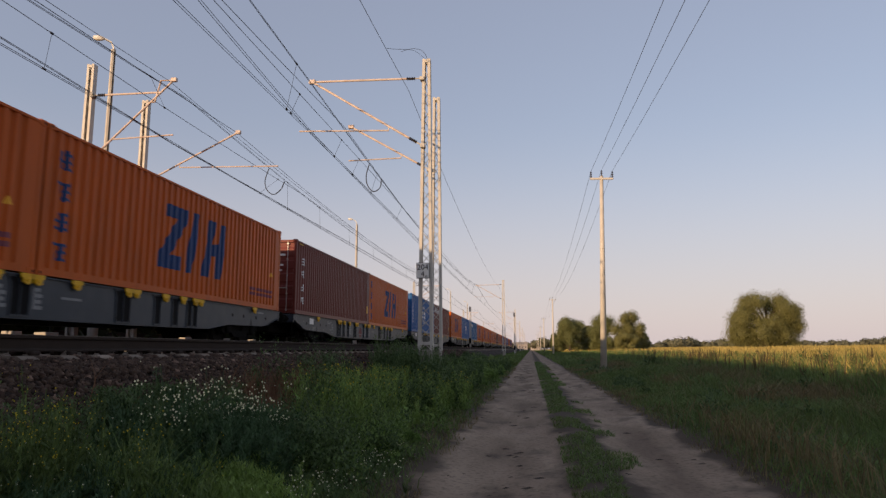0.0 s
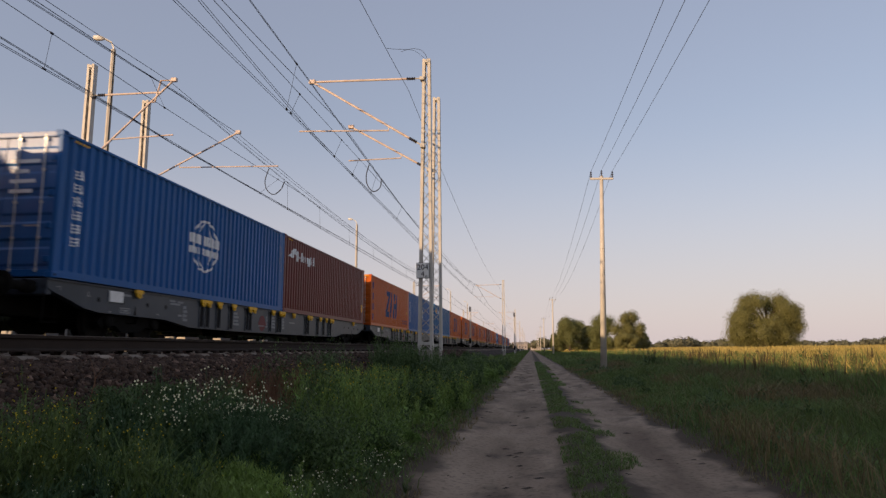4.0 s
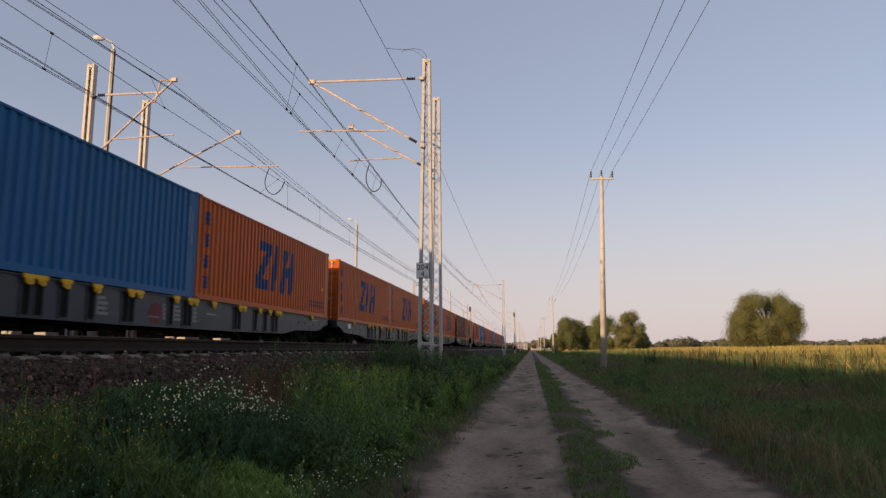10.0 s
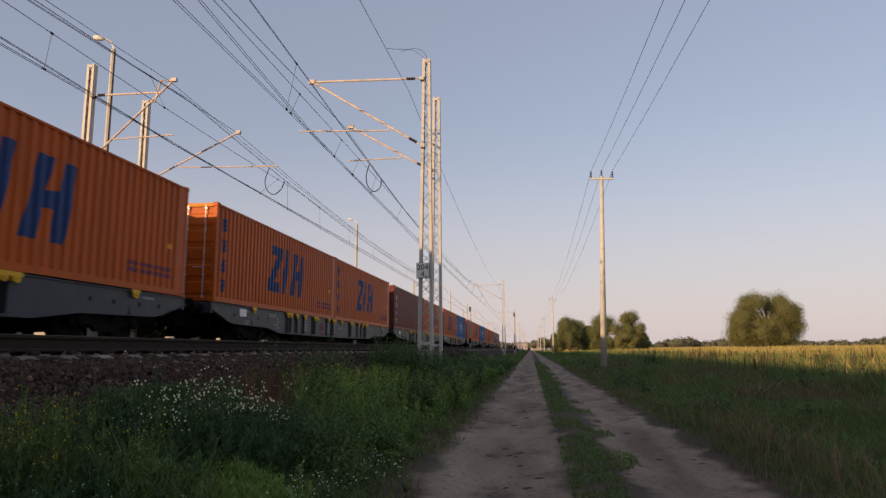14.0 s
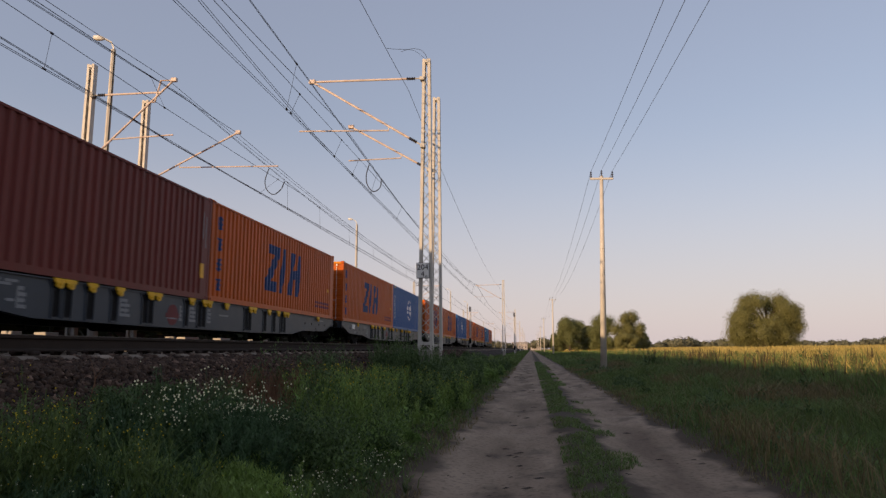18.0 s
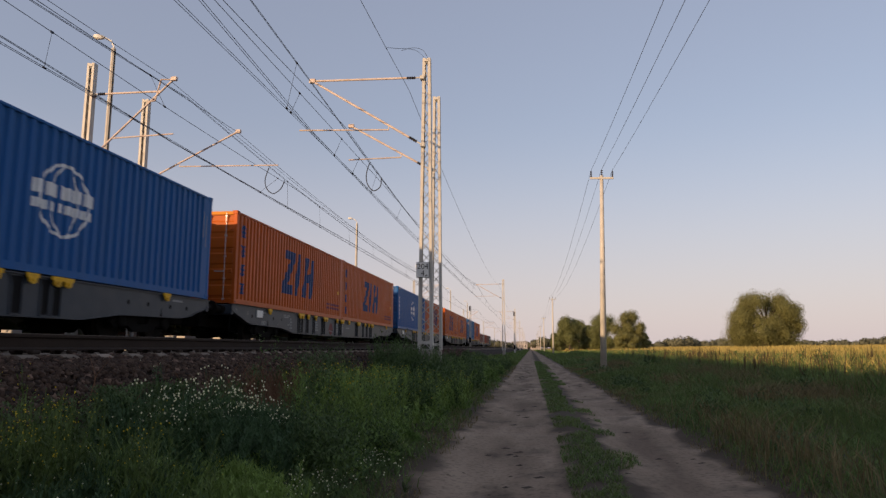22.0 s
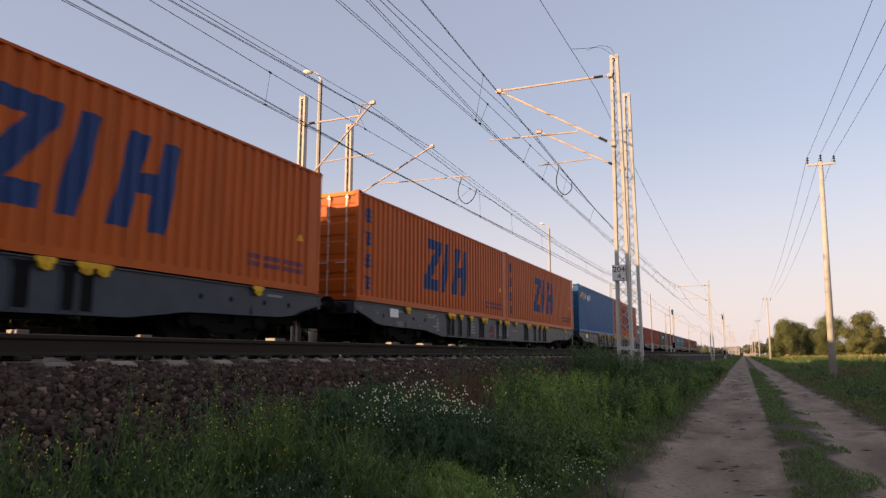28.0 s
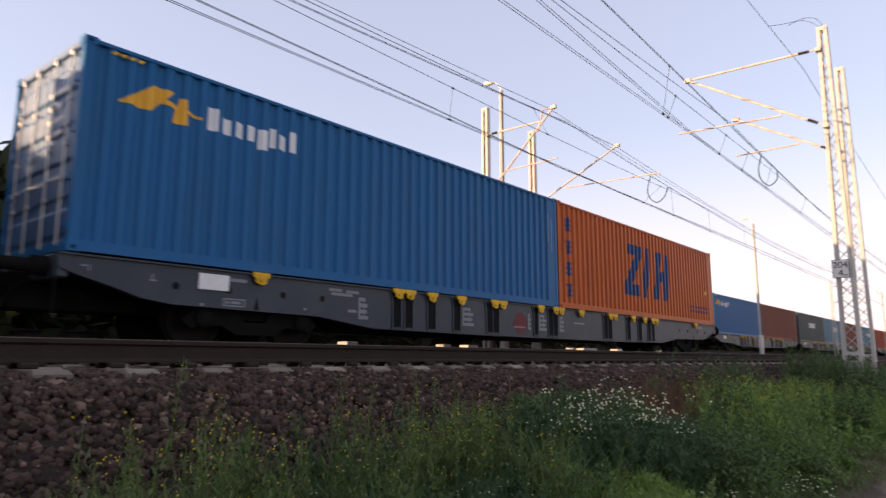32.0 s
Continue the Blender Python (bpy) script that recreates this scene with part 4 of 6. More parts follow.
# ---- overhead line ----
def lattice_mast(name, label, foot, base_z, top_z, w0, w1, group):
    """Two channels that lean together, laced on both faces, on a concrete footing."""
    x, y = foot
    m = thing(name, label, "mast", group, at=pose(x, y, base_z))
    h = top_z - base_z
    for sx in (-1, 1):
        leg = Build()
        o0, o1 = sx * w0 / 2, sx * w1 / 2
        channel = [(-0.032, -0.09), (0.042, -0.09), (0.042, 0.09), (-0.032, 0.09), (-0.032, 0.08), (0.03, 0.08), (0.03, -0.08), (-0.032, -0.08)]
        for o, z in ((o0, 0), (o1, h)):
            leg.v += [(o + sx * dx, dy, z) for dx, dy in channel]
        n = len(channel)
        leg.f = [(i, (i + 1) % n, n + (i + 1) % n, n + i) for i in range(n)] + [tuple(range(n)), tuple(range(n, 2 * n))]
        part("leg", leg, M["mast"], m)
    steps = int(h / 0.27)
    for face in (-0.085, 0.085):
        lace = Build()
        for i in range(steps):
            a, b = i / steps, (i + 1) / steps
            s = 1 if i % 2 else -1
            wa, wb = (w0 + (w1 - w0) * a) / 2, (w0 + (w1 - w0) * b) / 2
            s = s if face > 0 else -s
            lace.tube([(s * wa, face, a * h), (-s * wb, face, b * h)], 0.009, 4, caps=False)
        tagged(part("lacing", lace, M["mast"], m), kind="stuff")
    for u in (0.02, 0.992):
        w = (w0 + (w1 - w0) * u) / 2
        part("tie_plate", Build().box((-w, -0.1, u * h - 0.04), (w, 0.1, u * h + 0.04)), M["mast"], m)
    part("footing", Build().chamfer((-0.16, -0.16, -1.1), (0.16, 0.16, 0.0), 0.03), M["concrete"], m, "concrete footing")
    return m


def insulator(a, b, r=0.055, ribs=5):
    a, b = Vector(a), Vector(b)
    n = (b - a).length
    prof = [(0, 0.02)]
    for i in range(ribs):
        d = n * (i + 0.5) / ribs
        prof += [(d - n * 0.3 / ribs, 0.028), (d, r), (d + n * 0.25 / ribs, 0.028)]
    prof.append((n, 0.02))
    return Build().lathe(a, b - a, prof, 10)


def local(m, p):
    return tuple(Vector(p) - m.matrix_basis.translation)


def bracket(m, top_in, top_tip, low_in, reg_in, reg_tip, tie_tip=None, r=0.03):
    """A tubular cantilever: tie, strut, registration tube and steady arm, with insulators at the mast."""
    y = m.matrix_basis.translation.y
    q = lambda p: local(m, (p[0], y - 0.14, p[1]))
    def tube_with_insulator(name, a, b):
        a, b = Vector(q(a)), Vector(q(b))
        way = (b - a).normalized()
        k = part(name, Build().tube([a + way * 0.42, b], r, 8), M["arm"], m, "weathered tubular cantilever")
        part("insulator", insulator(a + way * 0.18, a + way * 0.42, 0.05, 4), M["dark"], k, "dark ribbed insulator")
        part("bracket_clamp", Build().chamfer(tuple(a - Vector((0.06, 0.05, 0.05))), tuple(a + Vector((0.06, 0.14, 0.05))), 0.01).tube([a, a + way * 0.2], 0.02, 6), M["mast"], k)
        return k
    if top_in:
        tube_with_insulator("tie_tube", top_in, tie_tip or top_tip)
    tube_with_insulator("strut_tube", low_in, top_tip)
    reg = part("registration_tube", Build().tube([q(reg_in), q(reg_tip)], r * 0.7, 6), M["arm"], m)
    lo, tp = Vector((*low_in, 0)), Vector((*top_tip, 0))
    f = (reg_in[0] - lo.x) / (tp.x - lo.x) if abs(tp.x - lo.x) > 0.01 else 0
    up = lo + (tp - lo) * f
    part("dropper", Build().tube([q(reg_in), q((up.x, up.y))], 0.014, 5), M["arm"], reg)
    part("saddle_clamp", Build().chamfer(tuple(Vector(q(top_tip)) - Vector((0.09, 0.05, 0.06))), tuple(Vector(q(top_tip)) + Vector((0.09, 0.05, 0.06))), 0.015), M["arm"], m)


MASTS = "overhead line masts"
SILVER = "silver painted lattice steel mast carrying tubular cantilevers"
near_a = lattice_mast("catenary_mast", SILVER, (-2.62, 17.0), 1.33, 9.02, 0.30, 0.125, MASTS)
bracket(near_a, (-2.72, 8.45), (-5.73, 8.5), (-2.7, 6.6), (-3.61, 7.05), (-6.05, 7.13))
near_b = lattice_mast("catenary_mast", SILVER, (-2.74, 19.8), 1.3, 9.02, 0.28, 0.13, MASTS)
bracket(near_b, None, (-5.39, 8.16), (-2.95, 6.72), (-3.81, 7.11), (-5.45, 7.08))
far_a = lattice_mast("catenary_mast", SILVER, (-12.76, 17.6), 1.15, 9.7, 0.19, 0.14, MASTS)
bracket(far_a, (-12.6, 8.69), (-10.07, 9.04), (-12.6, 6.65), (-11.9, 7.33), (-10.0, 7.39), (-10.45, 8.68))
part("hanger_frame", Build().tube([local(far_a, p) for p in ((-10.1, 17.46, 9.02), (-10.47, 17.46, 9.04), (-10.62, 17.46, 8.4), (-10.85, 17.46, 8.38))], 0.026, 6), M["arm"], far_a)
far_b = lattice_mast("catenary_mast", SILVER, (-12.8, 20.55), 1.15, 9.7, 0.19, 0.14, MASTS)
bracket(far_b, None, (-9.41, 8.4), (-12.6, 6.8), (-11.4, 7.28), (-8.0, 7.21))
for i, y in enumerate((75.5, 133, 191, 249, 307, 365)):
    a = lattice_mast("catenary_mast", SILVER, (-2.9, y), 1.1, 8.95, 0.3, 0.14, MASTS)
    bracket(a, (-2.95, 8.45), (-5.85, 8.4), (-2.95, 6.75), (-3.9, 7.1), (-6.1, 7.1))
    b = lattice_mast("catenary_mast", SILVER, (-13.0, y), 1.1, 8.95, 0.3, 0.14, MASTS)
    bracket(b, (-12.9, 8.45), (-10.2, 8.4), (-12.9, 6.75), (-12.0, 7.1), (-10.0, 7.1))

sign = tagged(part("kilometre_sign", Build().chamfer((-0.155, -0.012, -0.19), (0.155, 0.012, 0.19), 0.008), M["sign"]), "white kilometre sign with black numerals on the mast", "sign")
sign.matrix_basis = pose(-2.68, 16.86, 3.32)
part("rim", Build().box((-0.165, 0.0, -0.2), (0.165, 0.016, 0.2)), M["black"], sign)


def numerals(text, size, x, z):
    cu = bpy.data.curves.new("numerals", "FONT")
    cu.body, cu.size, cu.align_x, cu.extrude = text, size, "CENTER", 0.002
    tmp = new("numerals", cu)
    me = bpy.data.meshes.new_from_object(tmp.evaluated_get(bpy.context.evaluated_depsgraph_get()))
    bpy.data.objects.remove(tmp)
    me.materials.clear()
    me.materials.append(M["black"])
    ob = part("numerals", me, None, sign, "black numerals")
    ob.matrix_basis = pose(x, -0.016, z, 90)


numerals("204", 0.195, 0, 0.02)
numerals("4", 0.195, 0, -0.155)
part("plate_bolt", Build().box((0.06, -0.016, -0.155), (0.12, -0.012, -0.135)), M["black"], sign)


def hang(points, sag=0.0, step=3.0):
    """Points along a wire that dips between its supports."""
    out = []
    for a, b in zip(points, points[1:]):
        a, b = Vector(a), Vector(b)
        n = max(2, int((b - a).length / step))
        for i in range(n):
            u = i / n
            p = a.lerp(b, u)
            p.z -= 4 * sag * u * (1 - u)
            out.append(p)
    out.append(Vector(points[-1]))
    return out


def curl(points, n=5):
    """A smooth line through all the points."""
    p = [Vector(q) for q in points]
    p = [p[0] * 2 - p[1]] + p + [p[-1] * 2 - p[-2]]
    out = []
    for a, b, c, d in zip(p, p[1:], p[2:], p[3:]):
        for i in range(n):
            u = i / n
            out.append(0.5 * (2 * b + (c - a) * u + (2 * a - 5 * b + 4 * c - d) * u ** 2 + (3 * b - a - 3 * c + d) * u ** 3))
    return out + [p[-2]]


def wire(name, label, points, sag, r=0.0095, mat="wire", sides=4):
    ob = part(name, Build().tube(hang(points, sag), r, sides), M[mat])
    return tagged(ob, label, "wire", "overhead wires")


SUPPORT = [-41, 17.4, 75.5, 133, 191, 249, 307, 365]
RUNNING, LIFT = "taut dark contact wire over the track", "dark wire of the overlapping section, rising towards its anchor"
CARRIER = "dark messenger wire sagging between the masts"


def line_z(points, sag, y):
    """Height of a hanging wire above the place y."""
    for a, b in zip(points, points[1:]):
        if a[1] <= y <= b[1]:
            u = (y - a[1]) / (b[1] - a[1])
            return a[2] + (b[2] - a[2]) * u - 4 * sag * u * (1 - u), a[0] + (b[0] - a[0]) * u


def pair_wire(name, label, points, sag=0.0, half=0.03, r=0.0078):
    for dx in (-half, half):
        wire(name, label, [(x + dx, y, z) for x, y, z in points], sag, r)


def drop_wire(y, upper, lower):
    """A dropper from one hanging wire to another, clamped on both."""
    (z1, x1), (z0, x0) = line_z(*upper, y), line_z(*lower, y)
    b = Build().tube([(x0, y, z0), (x1, y, z1)], 0.0055, 4)
    for x, z in ((x0, z0), (x1, z1)):
        b.chamfer((x - 0.016, y - 0.05, z - 0.022), (x + 0.016, y + 0.05, z + 0.022), 0.006)
    tagged(part("wire_dropper", b, M["wire"]), "thin dark dropper wire between contact and messenger wire", "wire", "overhead wires")


def stretch(x, z, x_far=None):
    return [((x if i < 2 or x_far is None else x_far), y, z) for i, y in enumerate(SUPPORT)]


# over the empty track: the running pair, the pair that rises to its anchor, and their messengers
near_run = (stretch(-5.95, 7.29, -6.1), 0.03)
near_rise = ([(-5.95, -41, 10.9), (-5.95, 11, 7.73), (-5.95, 17.4, 7.32), (-6.15, 35, 7.26), (-6.2, 75.5, 7.26)], 0.0)
near_top = ([(-5.73, -41, 11.2), (-5.73, 16.8, 8.42)], 0.0)
near_sag = ([(-5.73, 16.8, 8.42)] + [(-5.85, y, 8.45) for y in SUPPORT[2:]], 0.85)
near_second = ([(-5.6, -41, 8.25), (-5.6, 19.66, 8.16), (-5.9, 75.5, 8.3)], 0.78)
near_high = ([(-5.73, -41, 7.8), (-5.73, 11, 7.77), (-5.73, 24, 7.82), (-6.0, 75.5, 7.9)], 0.0)
pair_wire("contact_wire", RUNNING, *near_run)
pair_wire("contact_wire", LIFT, *near_rise)
pair_wire("messenger_wire", LIFT, *near_top, 0.012)
pair_wire("messenger_wire", CARRIER, *near_sag, 0.012)
wire("messenger_wire", CARRIER, *near_second, 0.0095)
wire("messenger_wire", LIFT, *near_high, 0.009)
# over the train
far_run = (stretch(-10.1, 7.22), 0.03)
far_rise = ([(-10.05, -41, 8.1), (-10.05, 11.5, 7.3), (-10.05, 17.5, 7.16), (-10.1, 40, 7.34), (-10.1, 75.5, 7.35)], 0.0)
far_top = ([(-10.2, y, 9.0) for y in SUPPORT[:3]], 0.75)
far_sag = ([(-10.15, -41, 8.82), (-10.15, 18.4, 8.82)] + [(-10.15, y, 8.82) for y in SUPPORT[2:]], 0.88)
far_second = ([(-9.9, -41, 8.62), (-9.5, 20.45, 8.42), (-10.1, 75.5, 8.6)], 0.6)
far_high = ([(-10.1, -41, 8.3), (-10.1, 11, 8.08), (-9.75, 15.5, 7.83), (-9.4, 20.5, 7.65), (-9.4, 27, 7.78), (-10.1, 75.5, 7.6)], 0.0)
pair_wire("contact_wire", RUNNING, *far_run)
pair_wire("contact_wire", LIFT, *far_rise, 0.02)
wire("messenger_wire", CARRIER, *far_top, 0.0085)
pair_wire("messenger_wire", CARRIER, *far_sag, 0.022)
wire("messenger_wire", CARRIER, *far_second, 0.0095)
wire("messenger_wire", LIFT, *far_high, 0.009)
for y in (4.5, 15.6):
    drop_wire(y, near_top, near_run)
for y in (8.0, 15.9, 19.8, 22.0):
    drop_wire(y, near_high, near_run)
for y in (24.8, 30, 36, 42, 48, 54, 60, 66, 72):
    drop_wire(y, near_sag, near_run)
for y in (5.0, 12.4, 24.0):
    drop_wire(y, far_high, far_run)
for y in (16.4, 27, 31.5, 37, 43, 49, 55, 61, 67, 72):
    drop_wire(y, far_sag, far_run if y > 20 else far_high)
for k in range(2, 5):
    for i in range(1, 7):
        y = SUPPORT[k] + (SUPPORT[k + 1] - SUPPORT[k]) * i / 7
        drop_wire(y, near_sag, near_run)
        drop_wire(y, far_sag, far_run)
wire("earth_wire", "thin earth wire strung along the near masts", [(-3.1, -41, 8.1), (-3.1, 17.0, 8.17), (-3.3, 75.5, 8.1), (-3.3, 133, 8.1), (-3.3, 191, 8.1)], 0.75, 0.0065)
wire("earth_wire", "thin bonding wire looping from the earth wire to the mast top", curl([(-3.1, 14.0, 8.0), (-2.95, 14.4, 8.15), (-2.7, 15.5, 8.6), (-2.62, 16.9, 8.98)]), 0, 0.005)
wire("jumper_cable", "short looping jumper cable between the wires", curl([(-4.8, 19.66, 6.95), (-4.9, 19.7, 6.6), (-4.86, 19.75, 6.3), (-4.68, 19.8, 6.12), (-4.48, 19.8, 6.25), (-4.45, 19.8, 6.5)]), 0, 0.016, sides=6)
wire("jumper_cable", "short looping jumper cable between the wires", curl([(-8.3, 20.4, 7.15), (-8.42, 20.4, 6.75), (-8.36, 20.4, 6.45), (-8.15, 20.45, 6.28), (-7.92, 20.5, 6.45), (-7.8, 20.5, 6.72)]), 0, 0.016, sides=6)
wire("stay_wire", "thin curved bonding wire at the mast top", curl([(-3.3, 16.9, 9.25), (-3.0, 16.9, 9.32), (-2.72, 16.95, 9.25), (-2.58, 17.0, 9.0)]), 0, 0.006)


# ---- lamps ----
def street_lamp(x, y, h):
    l = thing("street_lamp", "tall platform lamp on a pale slender post", "lamp", "lamps along the railway", at=pose(x, y, 0.4))
    part("post", Build().tube([(0, 0, 0), (0, 0, h - 0.5)], 0.1, 8, 0.07), M["pole"], l)
    part("base_sleeve", Build().tube([(0, 0, 0), (0, 0, 2.6)], 0.15, 10), M["pole"], l, "thicker pale base of the post", True)
    part("bracket_arm", Build().tube([(0, 0, h - 0.75), (0, 0, h - 0.45), (-0.1, 0, h - 0.25), (-0.35, -0.05, h - 0.12)], 0.032, 6), M["lamp"], l)
    part("lamp_head", Build().lathe((-0.3, -0.05, h - 0.14), (-1, -0.1, 0.12), [(0, 0.035), (0.08, 0.07), (0.2, 0.09), (0.34, 0.075), (0.38, 0.02)], 10), M["lamp"], l, "pale oval lamp head")
    part("lens", Build().lathe((-0.5, -0.07, h - 0.2), (0, 0, 1), [(0, 0.03), (0.03, 0.065), (0.06, 0.065)], 10), M["sign"], l)
    part("cable_strip", Build().tube([(0.1, -0.08, 0.3), (0.09, -0.07, h - 0.6)], 0.014, 5), M["under"], l)


for y in (18.8, 49.4, 80, 110.6, 141):
    street_lamp(-12.95, y, 10.85)


def signal(x, y, z0, h):
    s = thing("railway_signal", "dark railway signal head on a slender post", "signal", "signals by the track", at=pose(x, y, z0))
    part("post", Build().tube([(0, 0, 0), (0, 0, h)], 0.07, 8), M["mast"], s)
    head = part("signal_head", Build().chamfer((-0.1, -0.08, h - 0.62), (0.1, 0.08, h + 0.05), 0.03), M["black"], s)
    for i in range(3):
        part("lens_hood", Build().lathe((0, -0.08, h - 0.6 + i * 0.24), (0, -1, 0), [(0, 0.07), (0.12, 0.07)], 10), M["dark"], head)
    part("ladder", Build().tube([(0.18, 0.1, 0), (0.18, 0.1, h)], 0.02, 5), M["mast"], s)
    part("relay_box", Build().chamfer((-0.15, -0.15, 0.9), (0.15, 0.15, 1.6), 0.03), M["black"], s)


signal(-2.6, 112, 0.3, 6.9)
signal(-8.1, 92, 1.2, 5.8)


# ---- power line ----
def power_pole(x, y, z0, h, lean=0.0):
    p = thing("power_pole", "tapered concrete power pole with a short crossarm", "pole", "power line poles", at=pose(x, y, z0, 0, lean, 0))
    part("shaft", Build().tube([(0, 0, 0), (0, 0, h)], 0.19, 12, 0.105), M["pole"], p, smooth=True)
    part("crossarm", Build().chamfer((-0.68, -0.12, h - 0.22), (0.68, -0.04, h - 0.1), 0.01), M["mast"], p)
    for dx in (-0.62, 0.0, 0.62):
        top = h + (0.02 if dx else 0.1)
        part("insulator", insulator((dx, -0.08, top - 0.12), (dx, -0.08, top + 0.26), 0.075, 3), M["dark"], p, "dark porcelain pin insulator")
    part("band", Build().lathe((0, 0, h * 0.62), (0, 0, 1), [(0, 0.155), (0.06, 0.155)], 12), M["mast"], p)
    return p


POLES = [(4.42, -62, 0), (4.12, 40, 1.25), (4.6, 141, 0.3), (4.6, 232, -0.3), (4.7, 322, 0.2), (4.7, 412, 0), (4.7, 500, 0)]
for x, y, lean in POLES:
    power_pole(x, y, 0.05, 11.45, lean)
for dx in (-0.62, 0.0, 0.62):
    pts = [(x + dx + math.tan(radians(lean)) * 11.4, y - 0.08, 11.78 + (0.0 if dx else 0.08)) for x, y, lean in POLES]
    wire("power_wire", "thin dark conductor of the power line", pts, 1.55, 0.0095)


# ---- plants ----
def blades(x, y, z, height, width, bend, mat, name, label, category="grass"):
    """Tapering, bent blades: a quad and a point each."""
    n = len(x)
    a = rng.uniform(0, 6.283, n)
    b = rng.uniform(0, 6.283, n)
    ux, uy = np.cos(a) * width / 2, np.sin(a) * width / 2
    bx, by = np.cos(b) * bend * height, np.sin(b) * bend * height
    root = np.stack([x, y, z], -1)
    side = np.stack([ux, uy, 0 * x], -1)
    mid = root + np.stack([bx * 0.3, by * 0.3, height * 0.55], -1)
    tip = root + np.stack([bx, by, height * (1 - 0.3 * bend)], -1)
    v = np.stack([root - side, root + side, mid + side * 0.7, mid - side * 0.7, mid - side * 0.7, mid + side * 0.7, tip + side * 0.12, tip - side * 0.12], 1)
    return tagged(new(name, soup(name, v.reshape(-1, 3), mat, 4)), label, category, kind="stuff")


def scatter(n, x0, x1, y0, y1, power=1.6):
    """Thicker near the camera."""
    y = y0 + (y1 - y0) * rng.random(n) ** power
    return rng.uniform(x0, x1, n), y


def patchy(x, y, s=0.35, seed=0.0):
    return np.clip((fbm(x + seed * 13.7, y - seed * 7.1, 0.8 / s, 3) - 0.5) * 1.9 + 0.5, 0, 1)


BARE = ((-2.5, 4.9, 0.5), (-1.75, 7.2, 0.45), (-3.1, 3.5, 0.35), (-1.6, 3.4, 0.4))


def growth(x, y):
    """0 on the bare patches of the bank, 1 elsewhere."""
    g = np.ones(len(x))
    for cx, cy, r in BARE:
        g *= 1 - np.exp(-((x - cx) ** 2 + (y - cy) ** 2) / r ** 2)
    return g


def make_grass():
    # verge between the lane and the field: low, in soft drifts, with withered patches
    x, y = scatter(150000, 2.3, 9.5, 3.5, 75, 2.0)
    dry = patchy(x, y, 0.3, 4) + 0.5 * np.exp(-((x - 7.0) / 1.2) ** 2 - ((y - 22) / 5) ** 2)
    keep = ((x - 2.3) / 0.35 > rng.random(len(x))) & (patchy(x, y, 0.55, 8) + 0.4 > rng.random(len(x)) * 0.8)
    x, y, dry = x[keep], y[keep], dry[keep]
    h = (0.13 + 0.4 * np.clip((x - 2.6) / 3.6, 0, 1)) * rng.uniform(0.5, 1.3, len(x)) * (0.4 + 1.1 * patchy(x, y, 0.5))
    w = 0.006 + 0.0005 * y
    green = dry < 0.8
    blades(x[green], y[green], rise(x, y)[green] - 0.02, h[green], w[green], 0.65, M["grass"], "verge_grass", "shaded green grass on the verge beside the lane")
    pale = ~green
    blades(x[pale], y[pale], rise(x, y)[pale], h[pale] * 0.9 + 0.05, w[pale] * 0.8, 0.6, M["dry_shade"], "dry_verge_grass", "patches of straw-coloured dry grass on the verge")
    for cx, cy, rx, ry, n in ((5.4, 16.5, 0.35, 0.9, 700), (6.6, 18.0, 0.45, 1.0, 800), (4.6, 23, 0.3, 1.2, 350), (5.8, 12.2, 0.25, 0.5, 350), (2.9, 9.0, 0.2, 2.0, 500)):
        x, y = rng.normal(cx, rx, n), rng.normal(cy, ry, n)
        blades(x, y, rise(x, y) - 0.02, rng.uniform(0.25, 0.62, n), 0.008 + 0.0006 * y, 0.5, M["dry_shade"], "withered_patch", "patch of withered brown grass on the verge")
    x, y = scatter(26000, 2.3, 7.0, 3.5, 26, 1.5)
    keep = np.clip((x - 2.28) / 0.3, 0, 1) * (0.3 + patchy(x, y, 0.7, 15)) > rng.random(len(x))
    x, y = x[keep], y[keep]
    blades(x, y, rise(x, y) - 0.01, rng.uniform(0.06, 0.24, len(x)), 0.007 + 0.0005 * y, 0.7, M["grass"], "verge_low_grass", "low fresh green grass along the lane's verge")
    # middle strip and edges of the lane
    x, y = scatter(34000, 0.36, 1.3, 4, 70, 2.2)
    keep = (patchy(x, y, 0.9, 2) > 0.2) & ((x < 0.86 + 0.12 * patchy(x, y, 1.5, 9)) | (patchy(x, y, 0.6, 3) > 0.6))
    x, y = x[keep], y[keep]
    blades(x, y, rise(x, y) - 0.01, rng.uniform(0.03, 0.1, len(x)), 0.006 + 0.0006 * y, 0.8, M["grass"], "lane_grass", "low green grass strip between the wheel ruts")
    for x0, x1, name in ((-1.75, -1.02, "lane_edge_grass"), (2.2, 2.95, "verge_edge_grass")):
        x, y = scatter(6000, x0, x1, 3, 50, 1.9)
        keep = patchy(x, y, 0.8, 5) > 0.42
        x, y = x[keep], y[keep]
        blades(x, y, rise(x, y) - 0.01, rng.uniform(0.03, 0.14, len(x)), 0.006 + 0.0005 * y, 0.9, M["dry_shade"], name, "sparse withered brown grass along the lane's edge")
    # tall growth at the field's edge, then the field
    x, y = scatter(42000, 7.0, 17, 9, 130, 1.9)
    h = rng.uniform(0.55, 1.05, len(x)) * (0.7 + 0.5 * patchy(x, y, 0.5, 1))
    blades(x, y, rise(x, y), h, 0.01 + 0.0007 * y, 0.35, M["grass"], "tall_green_grass", "tall green weeds and grass at the edge of the field")
    n = 115000
    y = 14 + 420 * rng.random(n) ** 2.2
    x = 10 + (y * 0.95 + 6) * rng.random(n)
